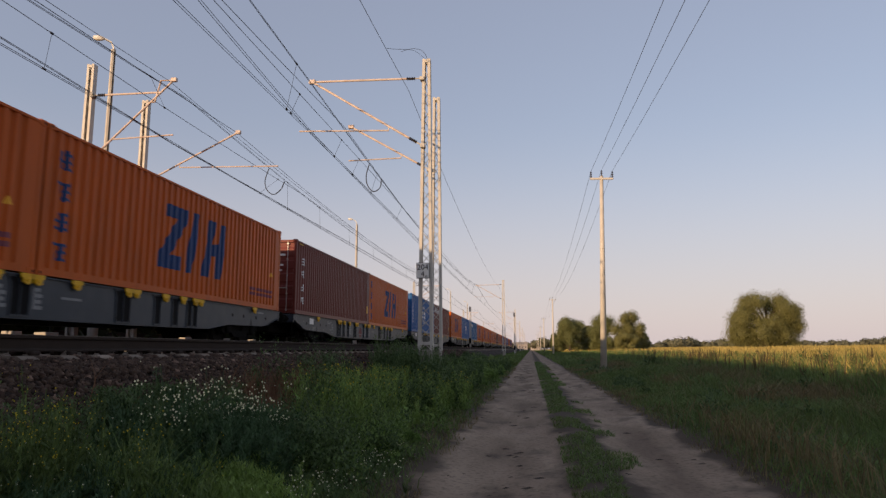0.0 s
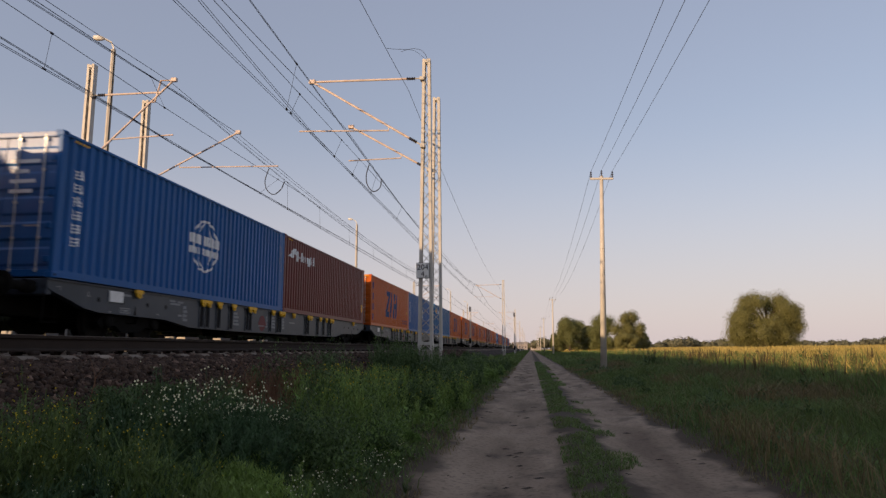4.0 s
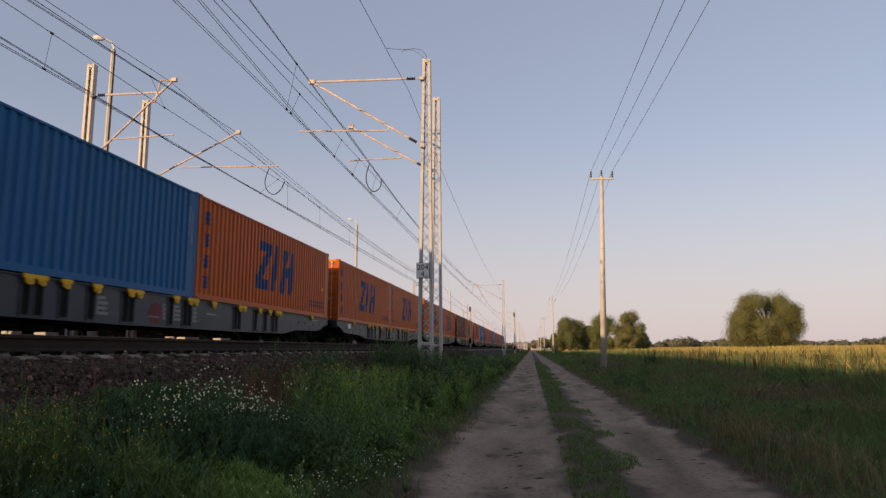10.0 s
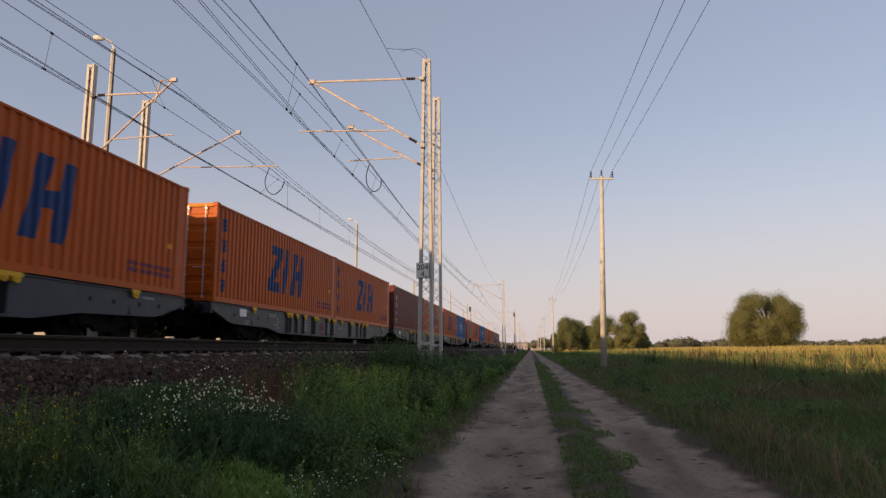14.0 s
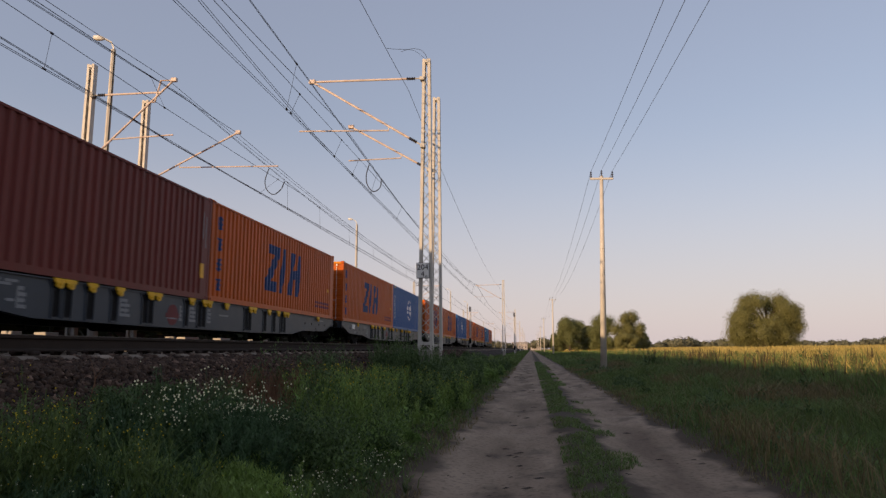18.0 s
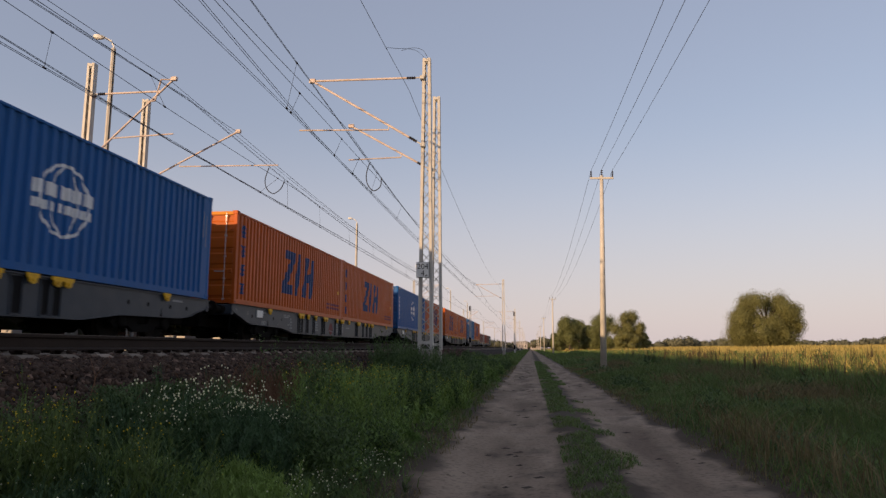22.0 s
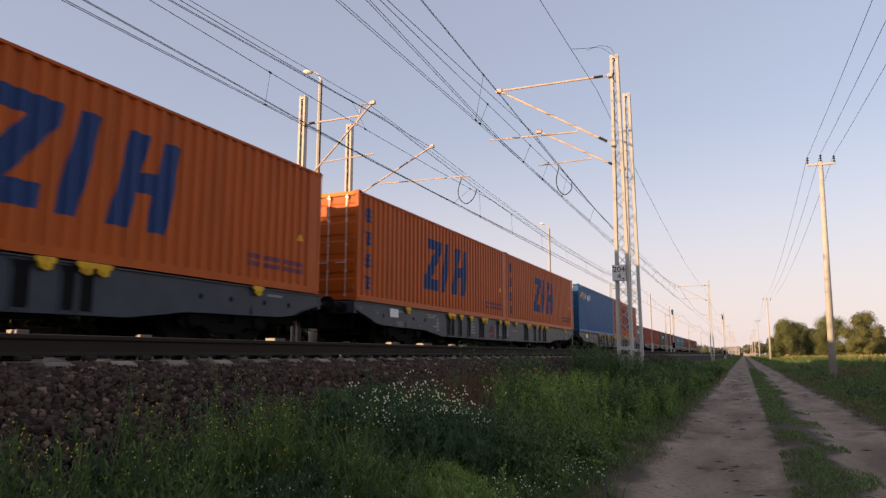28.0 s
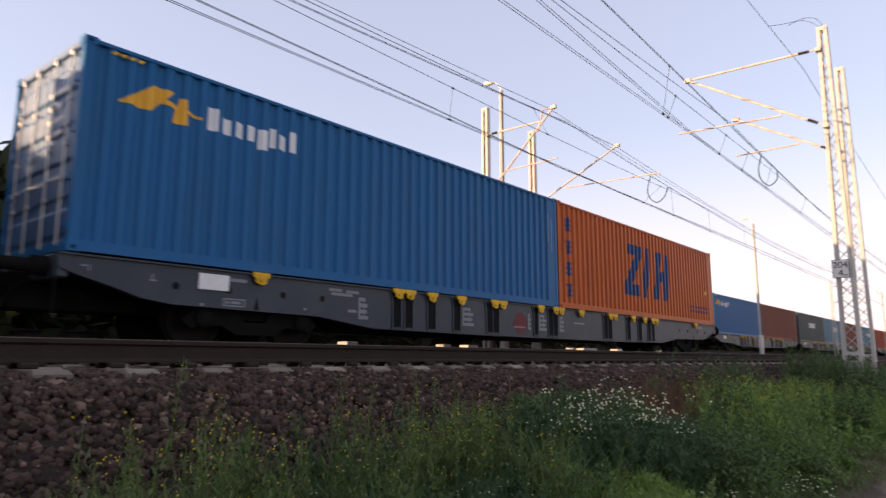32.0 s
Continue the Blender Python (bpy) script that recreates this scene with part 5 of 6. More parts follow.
    h = rng.uniform(0.55, 1.1, n) * (0.65 + 0.6 * patchy(x, y, 0.12, 1))
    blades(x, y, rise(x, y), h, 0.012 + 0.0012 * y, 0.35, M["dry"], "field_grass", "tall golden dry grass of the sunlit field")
    x, y = scatter(260, 7.2, 15, 11, 60, 1.3)
    x, y = np.repeat(x, 9) + rng.normal(0, 0.09, len(x) * 9), np.repeat(y, 9) + rng.normal(0, 0.09, len(y) * 9)
    h = np.repeat(rng.uniform(0.8, 1.45, 260), 9) * rng.uniform(0.5, 1.0, len(x))
    blades(x, y, rise(x, y), h, 0.045 + 0.0008 * y, 0.1, M["stalk"], "dock_stalks", "dark brown upright seed stalks standing above the grass")
    n = 50000
    y = 14 + 300 * rng.random(n) ** 2.2
    x = 9 + (y * 0.95 + 6) * rng.random(n)
    keep = patchy(x, y, 0.12, 6) > 0.45
    x, y = x[keep], y[keep]
    blades(x, y, rise(x, y), rng.uniform(0.4, 0.85, len(x)), 0.012 + 0.001 * y, 0.35, M["field_green"], "field_herbs", "green herbs among the dry grass of the field")
    # the verges run on to the horizon
    for x0, x1, name in ((-3.3, -1.15, "far_bank_grass"), (2.4, 11, "far_verge_grass")):
        n = 9000
        x, y = rng.uniform(x0, x1, n), 55 + 400 * rng.random(n) ** 1.8
        blades(x, y, rise(x, y), rng.uniform(0.2, 0.5, n), 0.0016 * y, 0.5, M["grass"], name, "green grass of the verge running on into the distance")
    # and on behind the camera
    for x0, x1, name in ((-3.4, -1.3, "bank_turf"), (2.45, 9, "verge_turf")):
        x, y = rng.uniform(x0, x1, 22000), 3.5 - 17.5 * rng.random(22000) ** 1.3
        blades(x, y, rise(x, y) - 0.02, rng.uniform(0.08, 0.35, len(x)), 0.012 + 0 * x, 0.6, M["grass"], name, "green grass on the verge of the lane")
    x, y = scatter(15000, -2.1, -1.12, 2.5, 55, 2.0)
    keep = np.clip((-1.1 - x) / 0.45, 0, 1) * (0.35 + patchy(x, y, 0.9, 13)) > rng.random(len(x))
    x, y = x[keep], y[keep]
    blades(x, y, rise(x, y) - 0.01, rng.uniform(0.04, 0.2, len(x)), 0.009 + 0.0005 * y, 0.7, M["grass"], "lane_side_turf", "low green turf along the lane's edge")
    # left verge
    x, y = scatter(60000, -3.4, -1.2, 1.2, 90, 2.1)
    keep = (np.clip((-1.25 - x) / 0.6, 0, 1) > rng.random(len(x)) * 0.9) & (patchy(x, y, 0.8, 11) > 0.46) & (growth(x, y) > rng.random(len(x)))
    x, y = x[keep], y[keep]
    h = rng.uniform(0.15, 0.6, len(x)) * np.interp(-x, [1.2, 1.8, 2.4, 3.5], [0.12, 0.35, 0.9, 0.6]) * (0.5 + patchy(x, y, 0.7, 9))
    blades(x, y, rise(x, y) - 0.02, h, 0.006 + 0.0007 * y, 0.55, M["grass"], "embankment_grass", "green grass growing at the foot of the railway bank")


make_grass()


def weeds(n, area, height, leaf, mat, name, label, leaves=16, power=1.8, tuft=14, spread=0.17, gaps=0.42):
    """Upright leafy plants in rounded tufts; every leaf is a folded diamond."""
    x0, x1, y0, y1 = area
    cx, cy = scatter(max(4, int(n * 1.5 / tuft)), x0, x1, y0, y1, power)
    keep = (patchy(cx, cy, 0.75, height * 10 + leaves) > gaps) & ((cx > -3.3) | (rng.random(len(cx)) < np.where(cy < 6, 0.9, 0.4))) & (growth(cx, cy) > 0.55)
    cx, cy = cx[keep], cy[keep]
    big = np.repeat(0.25 + 1.1 * rng.random(len(cx)) ** 1.3, tuft)
    wide = spread * (1 + 0.02 * np.repeat(cy, tuft)) * big
    a, r = rng.uniform(0, 6.283, len(big)), np.sqrt(rng.random(len(big))) * 1.4
    x, y = np.repeat(cx, tuft) + np.cos(a) * r * wide, np.repeat(cy, tuft) + np.sin(a) * r * wide
    n = len(x)
    z = np.maximum(rise(x, y), np.where(x < -3.05, bed_height(x), 0))
    h = height * (0.2 + 0.9 * big) * (1.15 - 0.5 * r ** 2) * rng.uniform(0.8, 1.08, n)
    h = np.where((x < -2.2) & (y < 8), np.minimum(h, np.maximum(0.12, 1.02 - z) * rng.uniform(0.8, 1.05, n)), h)
    u = rng.random((n, leaves)) ** 0.8 * 0.92 + 0.08
    a = rng.uniform(0, 6.283, (n, leaves))
    r = leaf * rng.uniform(0.5, 1.3, (n, leaves)) * (1.25 - 0.75 * u) * np.clip(0.72 + 0.045 * y[:, None], 0.7, 2.2)
    stemx, stemy = rng.normal(0, 0.12, n), rng.normal(0, 0.12, n)
    px = x[:, None] + stemx[:, None] * u * h[:, None] + rng.normal(0, 0.035, (n, leaves))
    py = y[:, None] + stemy[:, None] * u * h[:, None] + rng.normal(0, 0.05, (n, leaves))
    pz = z[:, None] + u * h[:, None]
    p = np.stack([px, py, pz], -1)
    d = np.stack([np.cos(a), np.sin(a), rng.uniform(0.0, 1.3, a.shape)], -1)
    s = np.stack([-np.sin(a), np.cos(a), 0 * a], -1) * rng.uniform(0.16, 0.3, a.shape)[..., None]
    v = np.stack([p, p + r[..., None] * (0.5 * d + s), p + r[..., None] * d, p + r[..., None] * (0.5 * d - s)], 2)
    tagged(new(name, soup(name, v.reshape(-1, 3), mat, 4)), label, "weeds", kind="stuff")
    return x, y, z + h, np.stack([stemx, stemy], -1) * h[:, None]


def heads(x, y, z, size, spread, count, mat, name, label):
    n = len(x)
    px = np.repeat(x, count) + rng.normal(0, spread, n * count)
    py = np.repeat(y, count) + rng.normal(0, spread, n * count)
    pz = np.repeat(z, count) + rng.normal(0, spread * 0.5, n * count)
    r = size * rng.uniform(0.6, 1.4, n * count)
    tri = []
    for dx, dy, dz in ((1, 0, 0), (0, 1, 0), (0, 0, 1)):
        a, b = ((0, 1, 0), (0, 0, 1)) if dx else (((1, 0, 0), (0, 0, 1)) if dy else ((1, 0, 0), (0, 1, 0)))
        a, b = np.array(a), np.array(b)
        c = np.stack([px, py, pz], -1)
        tri.append(np.stack([c - a * r[:, None], c - b * r[:, None], c + a * r[:, None], c + b * r[:, None]], 1))
    tagged(new(name, soup(name, np.concatenate(tri).reshape(-1, 3), mat, 4)), label, "flowers", kind="stuff")


def plants(x, y, height, leaf, mat, name, label, leaves=40, slim=0.5, stalk=0.0):
    """Single upright plants at given places: slender leaves that climb a thin stem, more of them low down."""
    n = len(x)
    z = np.maximum(rise(x, y), np.where(x < -3.05, bed_height(x), 0)) - 0.02
    h = height * rng.uniform(0.6, 1.1, n)
    lean = rng.normal(0, 0.14, (n, 2))
    u = rng.random((n, leaves)) ** 0.9 * (1 - stalk) + 0.04
    a = rng.uniform(0, 6.283, (n, leaves))
    r = leaf * rng.uniform(0.5, 1.3, (n, leaves)) * (1.3 - 0.9 * u)
    p = np.stack([x[:, None] + lean[:, :1] * u * h[:, None] + rng.normal(0, 0.02, a.shape), y[:, None] + lean[:, 1:] * u * h[:, None] + rng.normal(0, 0.02, a.shape), z[:, None] + u * h[:, None]], -1)
    d = np.stack([np.cos(a), np.sin(a), rng.uniform(0.2, 1.6, a.shape)], -1)
    s = np.stack([-np.sin(a), np.cos(a), 0 * a], -1) * (rng.uniform(0.16, 0.32, a.shape) * slim)[..., None]
    v = np.stack([p, p + r[..., None] * (0.5 * d + s), p + r[..., None] * d, p + r[..., None] * (0.5 * d - s)], 2).reshape(-1, 3)
    foot, tip = np.stack([x, y, z], -1), np.stack([x + lean[:, 0] * h, y + lean[:, 1] * h, z + h], -1)
    w = np.stack([0.003 + 0 * x, 0.002 + 0 * x, 0 * x], -1)
    stems = np.stack([foot - w, foot + w, tip + w * 0.6, tip - w * 0.6], 1).reshape(-1, 3)
    tagged(new(name, soup(name, np.concatenate([v, stems]), mat, 4)), label, "weeds", kind="stuff")
    return tip


def drift(spots):
    """Places gathered round (x, y, reach across, reach along, how many)."""
    out = [np.stack([rng.normal(cx, rx, n), rng.normal(cy, ry, n)], 1) for cx, cy, rx, ry, n in spots]
    return np.concatenate(out).T


def make_weeds():
    weeds(3300, (-3.75, -1.7, 4.4, 45), 0.6, 0.05, M["weed"], "bank_weeds", "dense dark green leafy weeds along the railway bank", 64, 1.7)
    weeds(1300, (-3.2, -1.6, 6.8, 60), 0.5, 0.045, M["weed_light"], "light_weeds", "fresh light green leafy weeds beside the lane", 52, 1.4)
    weeds(1300, (-3.2, -1.6, 6.5, 40), 0.5, 0.05, M["weed_light"], "light_bank_weeds", "bright green leafy weeds farther along the bank", 46, 1.4)
    weeds(800, (-3.3, -1.9, 8.5, 22), 0.9, 0.06, M["weed"], "tall_bank_weeds", "tall dark weeds in the grass below the masts", 60, 1.0)
    weeds(300, (-3.3, -2.0, 12.8, 18.0), 0.98, 0.06, M["weed"], "mast_bush", "tall green weeds round the foot of the mast", 60, 1.0)
    weeds(1600, (3.0, 9.5, 4, 55), 0.34, 0.06, M["weed"], "verge_weeds", "green leafy weeds among the grass of the verge", 26, 1.5, 12, 0.3)
    weeds(900, (6.5, 15, 10, 80), 0.85, 0.09, M["weed"], "field_edge_weeds", "tall dark leafy weeds along the field's edge", 36, 1.6, 12, 0.4)
    weeds(50, (5.2, 7.2, 38, 46), 0.9, 0.09, M["weed"], "pole_bush", "bushy dark weeds beside the power pole", 60, 1.0)
    # thin mustard by the ballast
    x, y = drift(((-2.9, 1.5, 0.22, 0.2, 18), (-2.95, 2.1, 0.2, 0.16, 34), (-2.8, 2.75, 0.2, 0.2, 24), (-2.95, 3.45, 0.16, 0.2, 40), (-2.95, 3.95, 0.16, 0.2, 50), (-2.55, 4.2, 0.2, 0.15, 22), (-3.3, 2.6, 0.1, 0.7, 6)))
    tip = plants(x, y, 0.68, 0.055, M["mustard"], "mustard_plants", "thin yellowish green weeds with small yellow flowers by the ballast", 90, 0.55, 0.1)
    heads(tip[:, 0], tip[:, 1], tip[:, 2] - 0.02, 0.005, 0.05, 3, M["petal_yellow"], "yellow_flowers", "tiny yellow flowers on thin weeds")
    x, y = drift(((-2.75, 1.7, 0.32, 0.35, 130), (-2.85, 2.7, 0.28, 0.4, 170), (-2.85, 3.7, 0.28, 0.4, 220), (-2.3, 3.2, 0.3, 0.8, 90)))
    tip = plants(x, y, 0.34, 0.05, M["weed_deep"], "low_bank_herbs", "low dark herbs on the brown soil below the ballast", 60, 0.6)
    heads(tip[::2, 0], tip[::2, 1], tip[::2, 2], 0.005, 0.05, 1, M["petal"], "pale_specks", "tiny pale flowers among low herbs")
    # the dark mass of plants under the white flowers
    x, y = drift(((-3.05, 5.3, 0.16, 0.3, 90), (-2.95, 6.05, 0.2, 0.35, 130), (-2.75, 6.7, 0.22, 0.35, 130), (-2.5, 5.95, 0.22, 0.4, 110)))
    plants(x, y, 0.44, 0.06, M["weed_deep"], "dark_bushy_plants", "bushy blue-green plants below white flower heads", 150, 0.7)
    along = rng.random(210)
    x = np.interp(along, [0, 0.35, 0.7, 1], [-3.08, -3.0, -2.72, -2.5]) + rng.normal(0, 0.08, 210)
    y = np.interp(along, [0, 0.35, 0.7, 1], [5.2, 6.05, 6.75, 6.85]) + rng.normal(0, 0.16, 210)
    top = np.interp(along, [0, 0.35, 0.7, 1], [0.95, 1.02, 0.86, 0.58]) + rng.normal(0, 0.07, 210)
    ground = np.maximum(rise(x, y), np.where(x < -3.05, bed_height(x), 0))
    tip = plants(x, y, np.maximum(top - ground, 0.15) / 0.95, 0.05, M["weed_deep"], "white_flower_plants", "clump of weeds with white flower heads", 60, 0.6, 0.2)
    heads(tip[:, 0], tip[:, 1], tip[:, 2], 0.0088, 0.05, 3, M["petal"], "white_flowers", "small white flower heads in a clump")
    # lighter, fresher growth
    x, y = drift(((-2.3, 5.2, 0.22, 0.3, 120), (-2.05, 4.7, 0.15, 0.25, 50), (-2.65, 4.25, 0.12, 0.15, 30)))
    plants(x, y, 0.28, 0.06, M["fresh"], "fresh_green_tufts", "fresh green tufts in front of the bank", 80, 0.6)
    x, y = drift(((-2.85, 10.3, 0.18, 0.6, 130), (-2.7, 12.6, 0.2, 0.8, 130), (-2.5, 9.2, 0.25, 0.5, 80), (-2.1, 15, 0.3, 2.0, 140)))
    tip = plants(x, y, 0.72, 0.085, M["fresh"], "tall_mustard_plants", "light green weeds with pale yellow flower heads", 80, 0.5, 0.1)
    heads(tip[::2, 0], tip[::2, 1], tip[::2, 2], 0.008, 0.05, 2, M["petal_yellow"], "pale_yellow_flowers", "pale yellow flowers on the taller weeds")
    x, y = drift(((-2.75, 15.8, 0.25, 0.35, 110), (-3.05, 14.8, 0.2, 0.4, 90), (-2.3, 16.2, 0.2, 0.4, 60)))
    plants(x, y, 1.05, 0.1, M["weed"], "mast_foot_bush", "bushy dark green weeds in front of the mast's footing", 110, 0.6)
    n = 2600
    x, y = rng.normal(-3.3, 0.2, n), rng.normal(9.8, 1.3, n)
    blades(x, y, np.maximum(rise(x, y), np.where(x < -3.05, bed_height(x), 0)) - 0.02, rng.uniform(0.2, 0.6, n), 0.011 + 0 * x, 0.35, M["reddish"], "reddish_dry_grass", "reddish brown dry grass at the edge of the ballast")
    x, y = drift(((-1.85, 5.6, 0.2, 0.5, 60), (-1.7, 7.4, 0.2, 0.8, 60)))
    tip = plants(x, y, 0.2, 0.06, M["weed"], "low_flower_plants", "low weeds with tiny white flowers at the lane's edge", 24, 0.6)
    heads(tip[:, 0], tip[:, 1], tip[:, 2], 0.007, 0.05, 2, M["petal"], "low_white_flowers", "tiny white flowers at the lane's edge")


def lane_litter():
    """Flat dark clods and bits of trodden turf on the lane."""
    n = 150
    y = 4.3 + 50 * rng.random(n) ** 2
    x = np.where(rng.random(n) < 0.6, rng.normal(-0.3, 0.4, n), rng.normal(1.3, 0.45, n))
    k = 7
    a = np.arange(k) * 6.283 / k
    size = rng.uniform(0.01, 0.04, n) * (1 + 0.03 * y)
    rim = size[:, None] * rng.uniform(0.5, 1.3, (n, k))
    z = rise(x, y)
    # stretched across the lane, so the dark clods also stand for pothole shade
    ring = np.stack([x[:, None] + np.cos(a) * rim * 2.2, y[:, None] + np.sin(a) * rim, np.repeat(z[:, None] - 0.004, k, 1)], -1)
    top = np.stack([x, y, z + size * 0.25 + 0.003], -1)[:, None].repeat(k, 1)
    tri = np.stack([ring, np.roll(ring, -1, 1), top], 2)
    tagged(new("lane_clods", soup("lane_clods", tri.reshape(-1, 3), M["clod"], 3)), "small dark clods of earth and streaks of pothole shade on the lane", "clods", kind="stuff")


lane_litter()
make_weeds()


GLINT_SLABS = ((8.0, 0.12), (9.95, 0.14), (13.3, 0.24), (17.6, 0.16), (19.0, 0.3), (26.2, 0.06), (27.65, 0.55), (30.9, 0.55), (34.4, 0.1), (36.0, 0.12))


def add_glint_slabs():
    """Stacked pale slabs added along the far shoulder of the bed to show sunlit glints."""
    for i, (y, half) in enumerate(GLINT_SLABS):
        base = float(bed_height(-14.6)) - 0.03
        t = thing("concrete_stack", "small stack of pale slabs added on the far ballast shoulder for sunlit glints", "concrete lids", "stacks of concrete lids", at=pose(-14.6, y, base, 0, 0, (i * 37) % 11 - 5))
        n = 4
        for j in range(n):
            h = (1.86 - base) / n
            w = half * (1 - 0.06 * ((i + j) % 3))
            part("lid", Build().chamfer((-0.2, -w, j * h), (0.2, w, (j + 1) * h - 0.012), 0.01), M["pole"], t)


add_glint_slabs()


def hedge():
    """Scrub added on the far side of the tracks to keep low sun off the train."""
    n = 75000
    y = rng.uniform(-32, 46, n)
    top = np.interp(y, [-8, 0, 5], [5.5, 5.7, 6.4]) * (0.86 + 0.2 * patchy(y, y * 0.3, 0.7, 5))
    x = rng.normal(-17.4, 0.6, n)
    z = 0.2 + top * rng.random(n) ** 1.25
    p = np.stack([x, y, z], -1)
    # narrow gaps cut along the sun's path, so that it reaches the slabs
    away = Vector((-math.sin(radians(39.5)), -math.cos(radians(39.5)), math.tan(radians(SUN_EL)))).normalized()
    keep = np.ones(n, bool)
    for y0, half in GLINT_SLABS:
        q = p - np.array([-14.6, y0, 1.84])
        q -= (q @ np.array(away))[:, None] * np.array(away)
        keep &= np.linalg.norm(q * np.array([1, 1, 1.6]), axis=1) > 0.42 + half
    p = p[keep]
    n1, n2 = rng.normal(0, 0.22, p.shape), rng.normal(0, 0.22, p.shape)
    v = np.stack([p - n1, p - n2 * 0.7, p + n1, p + n2 * 0.7], 1)
    tagged(new("trackside_scrub", soup("trackside_scrub", v.reshape(-1, 3), M["leaf_scrub"], 4)), "unseen dark scrub added on the far bank to shade the train", "bushes", kind="stuff")
    # lower growth behind the parked train
    n = 26000
    p = np.stack([rng.normal(-20.6, 0.5, n), 44 + 280 * rng.random(n) ** 1.3, 0.6 + 2.9 * rng.random(n) ** 1.2], -1)
    n1, n2 = rng.normal(0, 0.28, p.shape), rng.normal(0, 0.28, p.shape)
    v = np.stack([p - n1, p - n2 * 0.7, p + n1, p + n2 * 0.7], 1)
    tagged(new("low_scrub", soup("low_scrub", v.reshape(-1, 3), M["leaf_scrub"], 4)), "low dark scrub behind the parked train", "bushes", kind="stuff")


hedge()


def make_tree(name, label, x, y, height, width, mat, seed, lobes=16, leaves=420, leaf=0.45, droop=0.0, low=0.12, clump=0.19, group=""):
    """A tapered trunk with limbs that carry uneven clumps of leaves."""
    r = np.random.default_rng(seed)
    t = thing(name, label, "tree", group, at=pose(x, y, -0.1))
    wood = Build().tube([(0, 0, 0), (0.1, 0.05, height * 0.2), (0.2, -0.1, height * 0.45), (0.1, 0.1, height * 0.7)], height * 0.035, 8, height * 0.012)
    corners = []
    for i in range(lobes):
        a, u = r.uniform(0, 6.283), r.uniform(0.0, 1.0)
        zc = height * (low + 0.12 + (0.72 - low) * u)
        reach = width * 0.5 * math.sqrt(max(0.05, 1 - (1.5 * u - 0.6) ** 2 * 0.9)) * r.uniform(0.35, 0.78)
        c = np.array([math.cos(a) * reach, math.sin(a) * reach, zc])
        wood.tube([(0.1, 0, zc * 0.55), (c[0] * 0.5, c[1] * 0.5, zc * 0.8), tuple(c)], height * 0.012, 5, height * 0.003)
        size = np.array([width * clump, width * clump, height * (clump * 0.9 + droop * 0.08)]) * r.uniform(0.75, 1.25)
        d = r.normal(0, 1, (leaves, 3))
        d /= np.linalg.norm(d, axis=1)[:, None]
        p = c + d * size * np.clip(np.abs(r.normal(0.55, 0.36, (leaves, 1))) + 0.05, 0, 1.05)
        if droop:
            p[:, 2] -= droop * r.uniform(0, 0.14, leaves) * height * np.linalg.norm(p[:, :2] - c[:2], axis=1) / (width * 0.2)
        p[:, 2] = np.maximum(p[:, 2], height * low * r.uniform(0.4, 1.2, leaves))
        facing = d + r.normal(0, 0.35, (leaves, 3))
        n1 = np.cross(facing, r.normal(0, 1, (leaves, 3)) + np.array([0, 0, 2.0 * droop]))
        n1 /= np.linalg.norm(n1, axis=1)[:, None]
        n2 = np.cross(facing, n1)
        n2 /= np.linalg.norm(n2, axis=1)[:, None]
        if droop > 0.5:
            n1, n2 = n2, n1
        k = leaf * r.uniform(0.5, 1.2, (leaves, 1))
        corners.append(np.stack([p - n1 * k, p - n2 * k * 0.5, p + n1 * k, p + n2 * k * 0.5], 1))
    part("trunk", wood, M["bark"], t, "grey-brown trunk with limbs")
    part("crown", soup("crown", np.concatenate(corners).reshape(-1, 3), mat, 4), None, t, "crown of many small leaves")
    return t


make_tree("willow_tree", "broad olive-green willow standing alone in the sunlit field", 56, 171, 16.0, 20.8, M["leaf_willow"], 11, 64, 2300, 0.16, 0.6, 0.0, 0.12)
GROVE = "trees by the power line"
for i, (x, y, h, w, kind) in enumerate(((11.5, 205, 11.5, 10, "leaf_tree"), (15.5, 222, 11, 9, "leaf_tree"), (21, 200, 12.5, 11, "leaf_tree"), (26, 185, 11.8, 11, "leaf_willow"), (24, 178, 6, 8, "leaf_willow"), (9.5, 235, 8, 7, "leaf_tree"), (29, 192, 6.5, 8, "leaf_tree"), (18, 215, 9, 9, "leaf_willow"))):
    make_tree("tree", "leafy roadside tree with an uneven crown", x, y, h, w, M[kind], 20 + i, 34, 1100, 0.18, 0.1, 0.04, 0.15, GROVE)


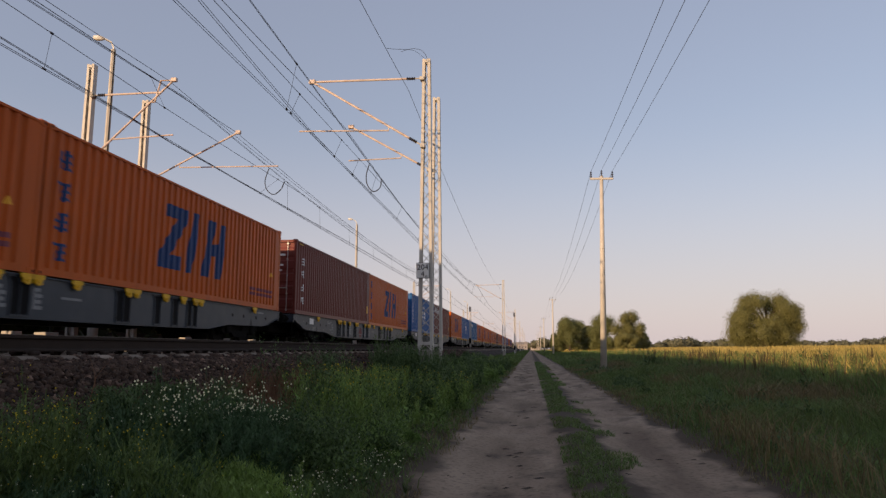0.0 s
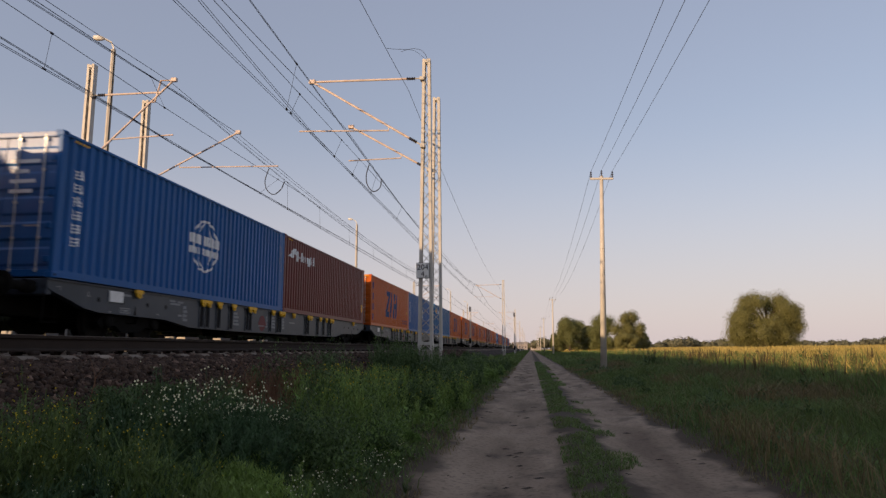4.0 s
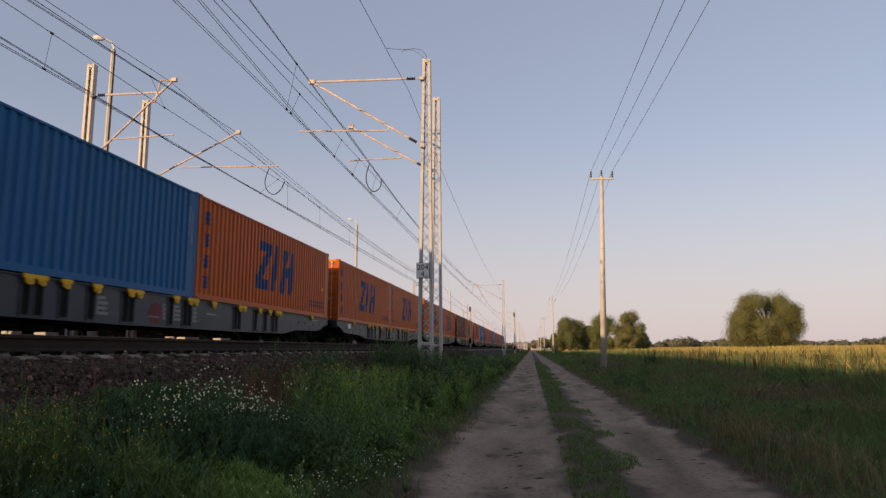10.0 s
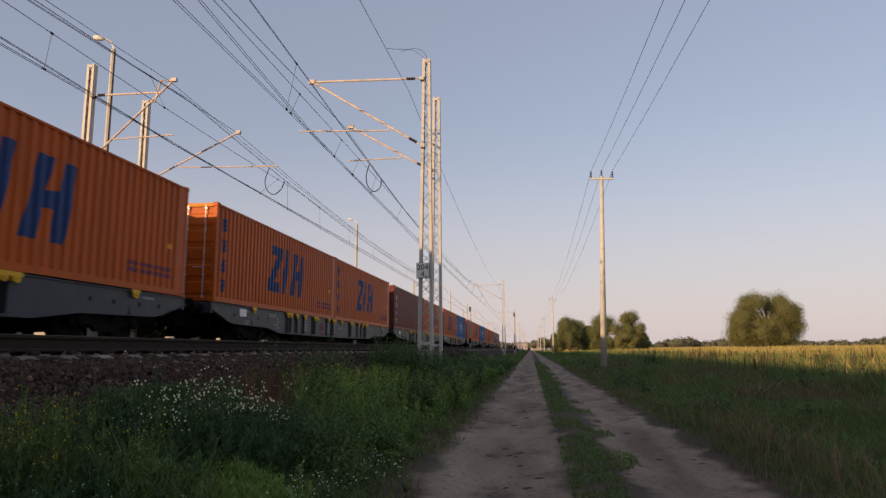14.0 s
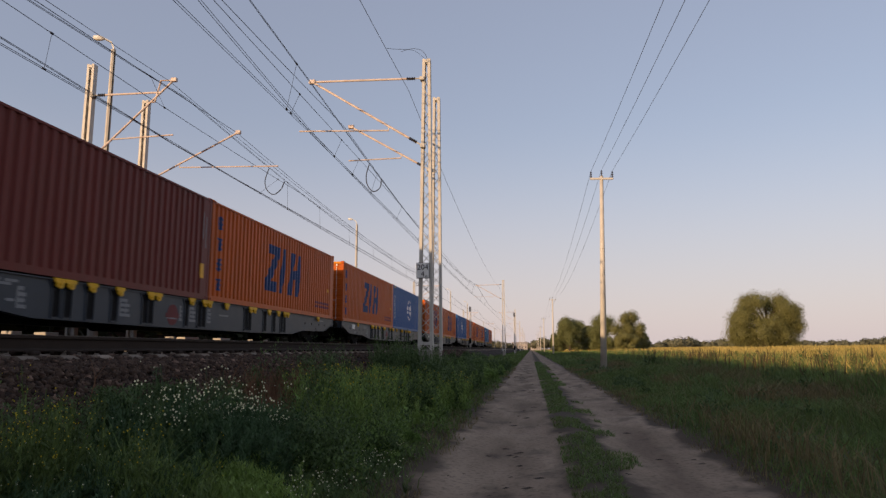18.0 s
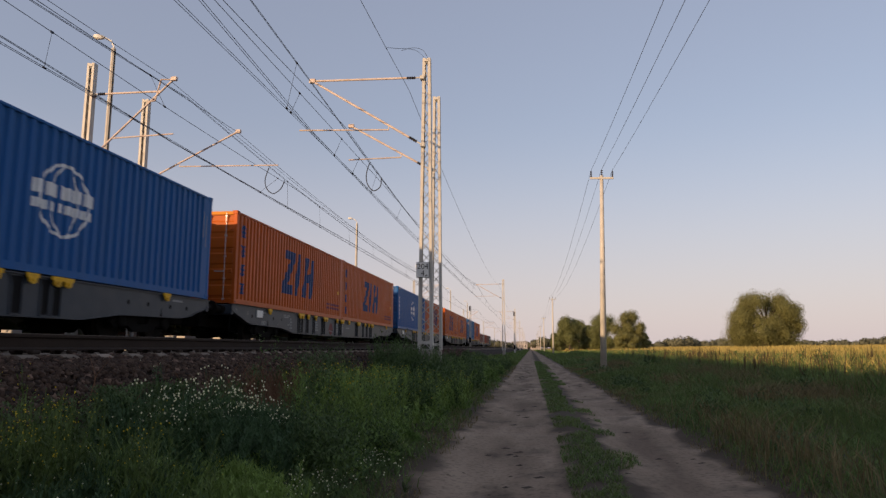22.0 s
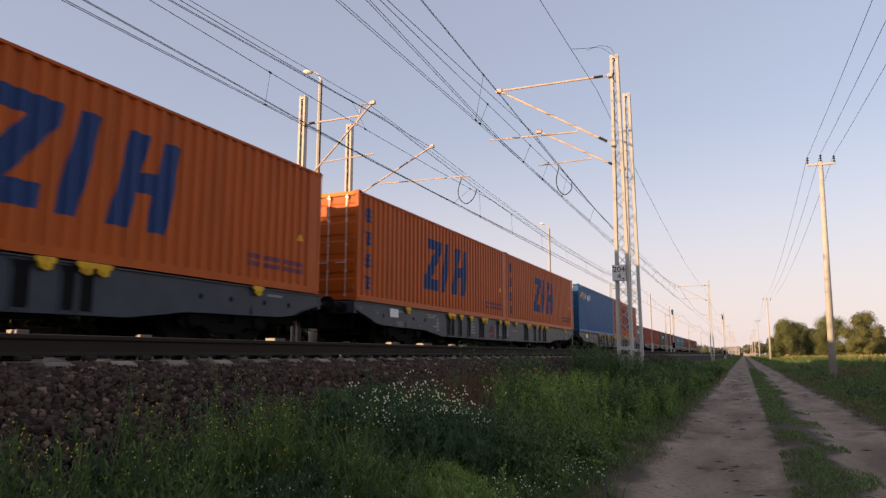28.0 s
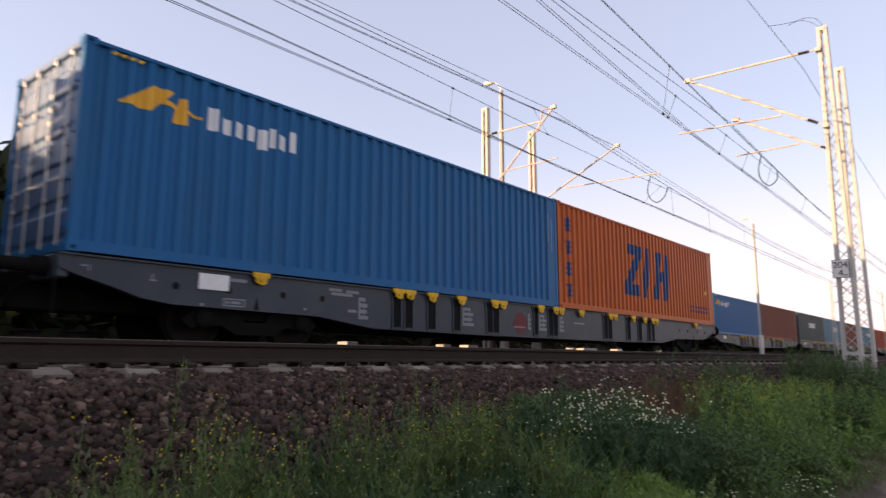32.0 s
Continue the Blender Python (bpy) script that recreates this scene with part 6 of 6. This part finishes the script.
def far_woods():
    n = 900
    a = np.concatenate([rng.uniform(-6, 44, n), rng.uniform(-75, -6, n // 2)])
    d = rng.uniform(620, 900, len(a))
    x, y = np.sin(np.radians(a)) * d, np.cos(np.radians(a)) * d
    h = rng.uniform(9, 14, len(a)) * (0.75 + 0.35 * np.sin(a * 0.9) * np.sin(a * 0.37 + 1))
    k = 110
    dirs = rng.normal(0, 1, (len(a), k, 3))
    dirs /= np.linalg.norm(dirs, axis=-1, keepdims=True)
    p = np.stack([x, y, h * 0.55], -1)[:, None] + dirs * np.stack([h * 0.5, h * 0.5, h * 0.45], -1)[:, None] * rng.uniform(0.5, 1, (len(a), k, 1))
    n1 = np.cross(dirs, rng.normal(0, 1, p.shape))
    n1 *= 1.1 / np.linalg.norm(n1, axis=-1, keepdims=True)
    n2 = np.cross(dirs, n1)
    v = np.stack([p - n1, p - n2 * 0.7, p + n1, p + n2 * 0.7], 2)
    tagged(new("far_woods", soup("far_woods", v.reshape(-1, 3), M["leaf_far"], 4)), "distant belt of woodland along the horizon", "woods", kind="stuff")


far_woods()


def far_house(x, y, w, d, h, paint):
    house = thing("house", "small pale house far off at the end of the lane", "house", "far houses", at=pose(x, y, 0))
    part("wall", Build().box((-w / 2, 0, 0), (w / 2, d, h)), M[paint], house)
    part("roof", Build().prism([(-0.3, h), (d + 0.3, h), (d / 2, h + d * 0.28)], -w / 2 - 0.3, w / 2 + 0.3), M["concrete"], house)
    for i in (-0.3, 0.0, 0.3):
        part("window", Build().box((i * w - 0.5, -0.06, h * 0.4), (i * w + 0.5, -0.02, h * 0.75)), M["dark"], house)


far_house(-6.5, 560, 8, 7, 5, "far_wall")
far_house(4.5, 640, 9, 7, 4.5, "far_wall")
far_house(-13, 700, 12, 8, 6, "far_wall")


def handrail():
    """A yellow grab rail at the tail of one wagon."""
    wagon = [ob for ob, y, z in RIDERS if ob.name.startswith("container_wagon") and abs(y - FRONT - SPAN * 10) < 0.1][0]
    y = LENGTH * 2 + 0.45
    loop = Build().tube([(1.05, y, 0.95), (1.05, y, 1.95), (1.05, y + 0.03, 2.0), (1.05, y + 0.32, 2.0), (1.05, y + 0.35, 1.95), (1.05, y + 0.35, 1.35), (1.05, y + 0.32, 1.3), (1.05, y, 1.3)], 0.018, 6)
    part("grab_rail", loop, M["yellow"], wagon, "yellow tubular grab rail")
    part("ladder_rail", Build().tube([(1.05, y, 0.3), (1.05, y, 0.95)], 0.02, 6), M["mark_white"], wagon)


handrail()


def motions():
    """The train rolls towards the camera and past it."""
    for ob, y, z in RIDERS:
        walk(ob, [(t, pose(TRAIN_X, y - s, z)) for t, s in TRAVEL])


motions()
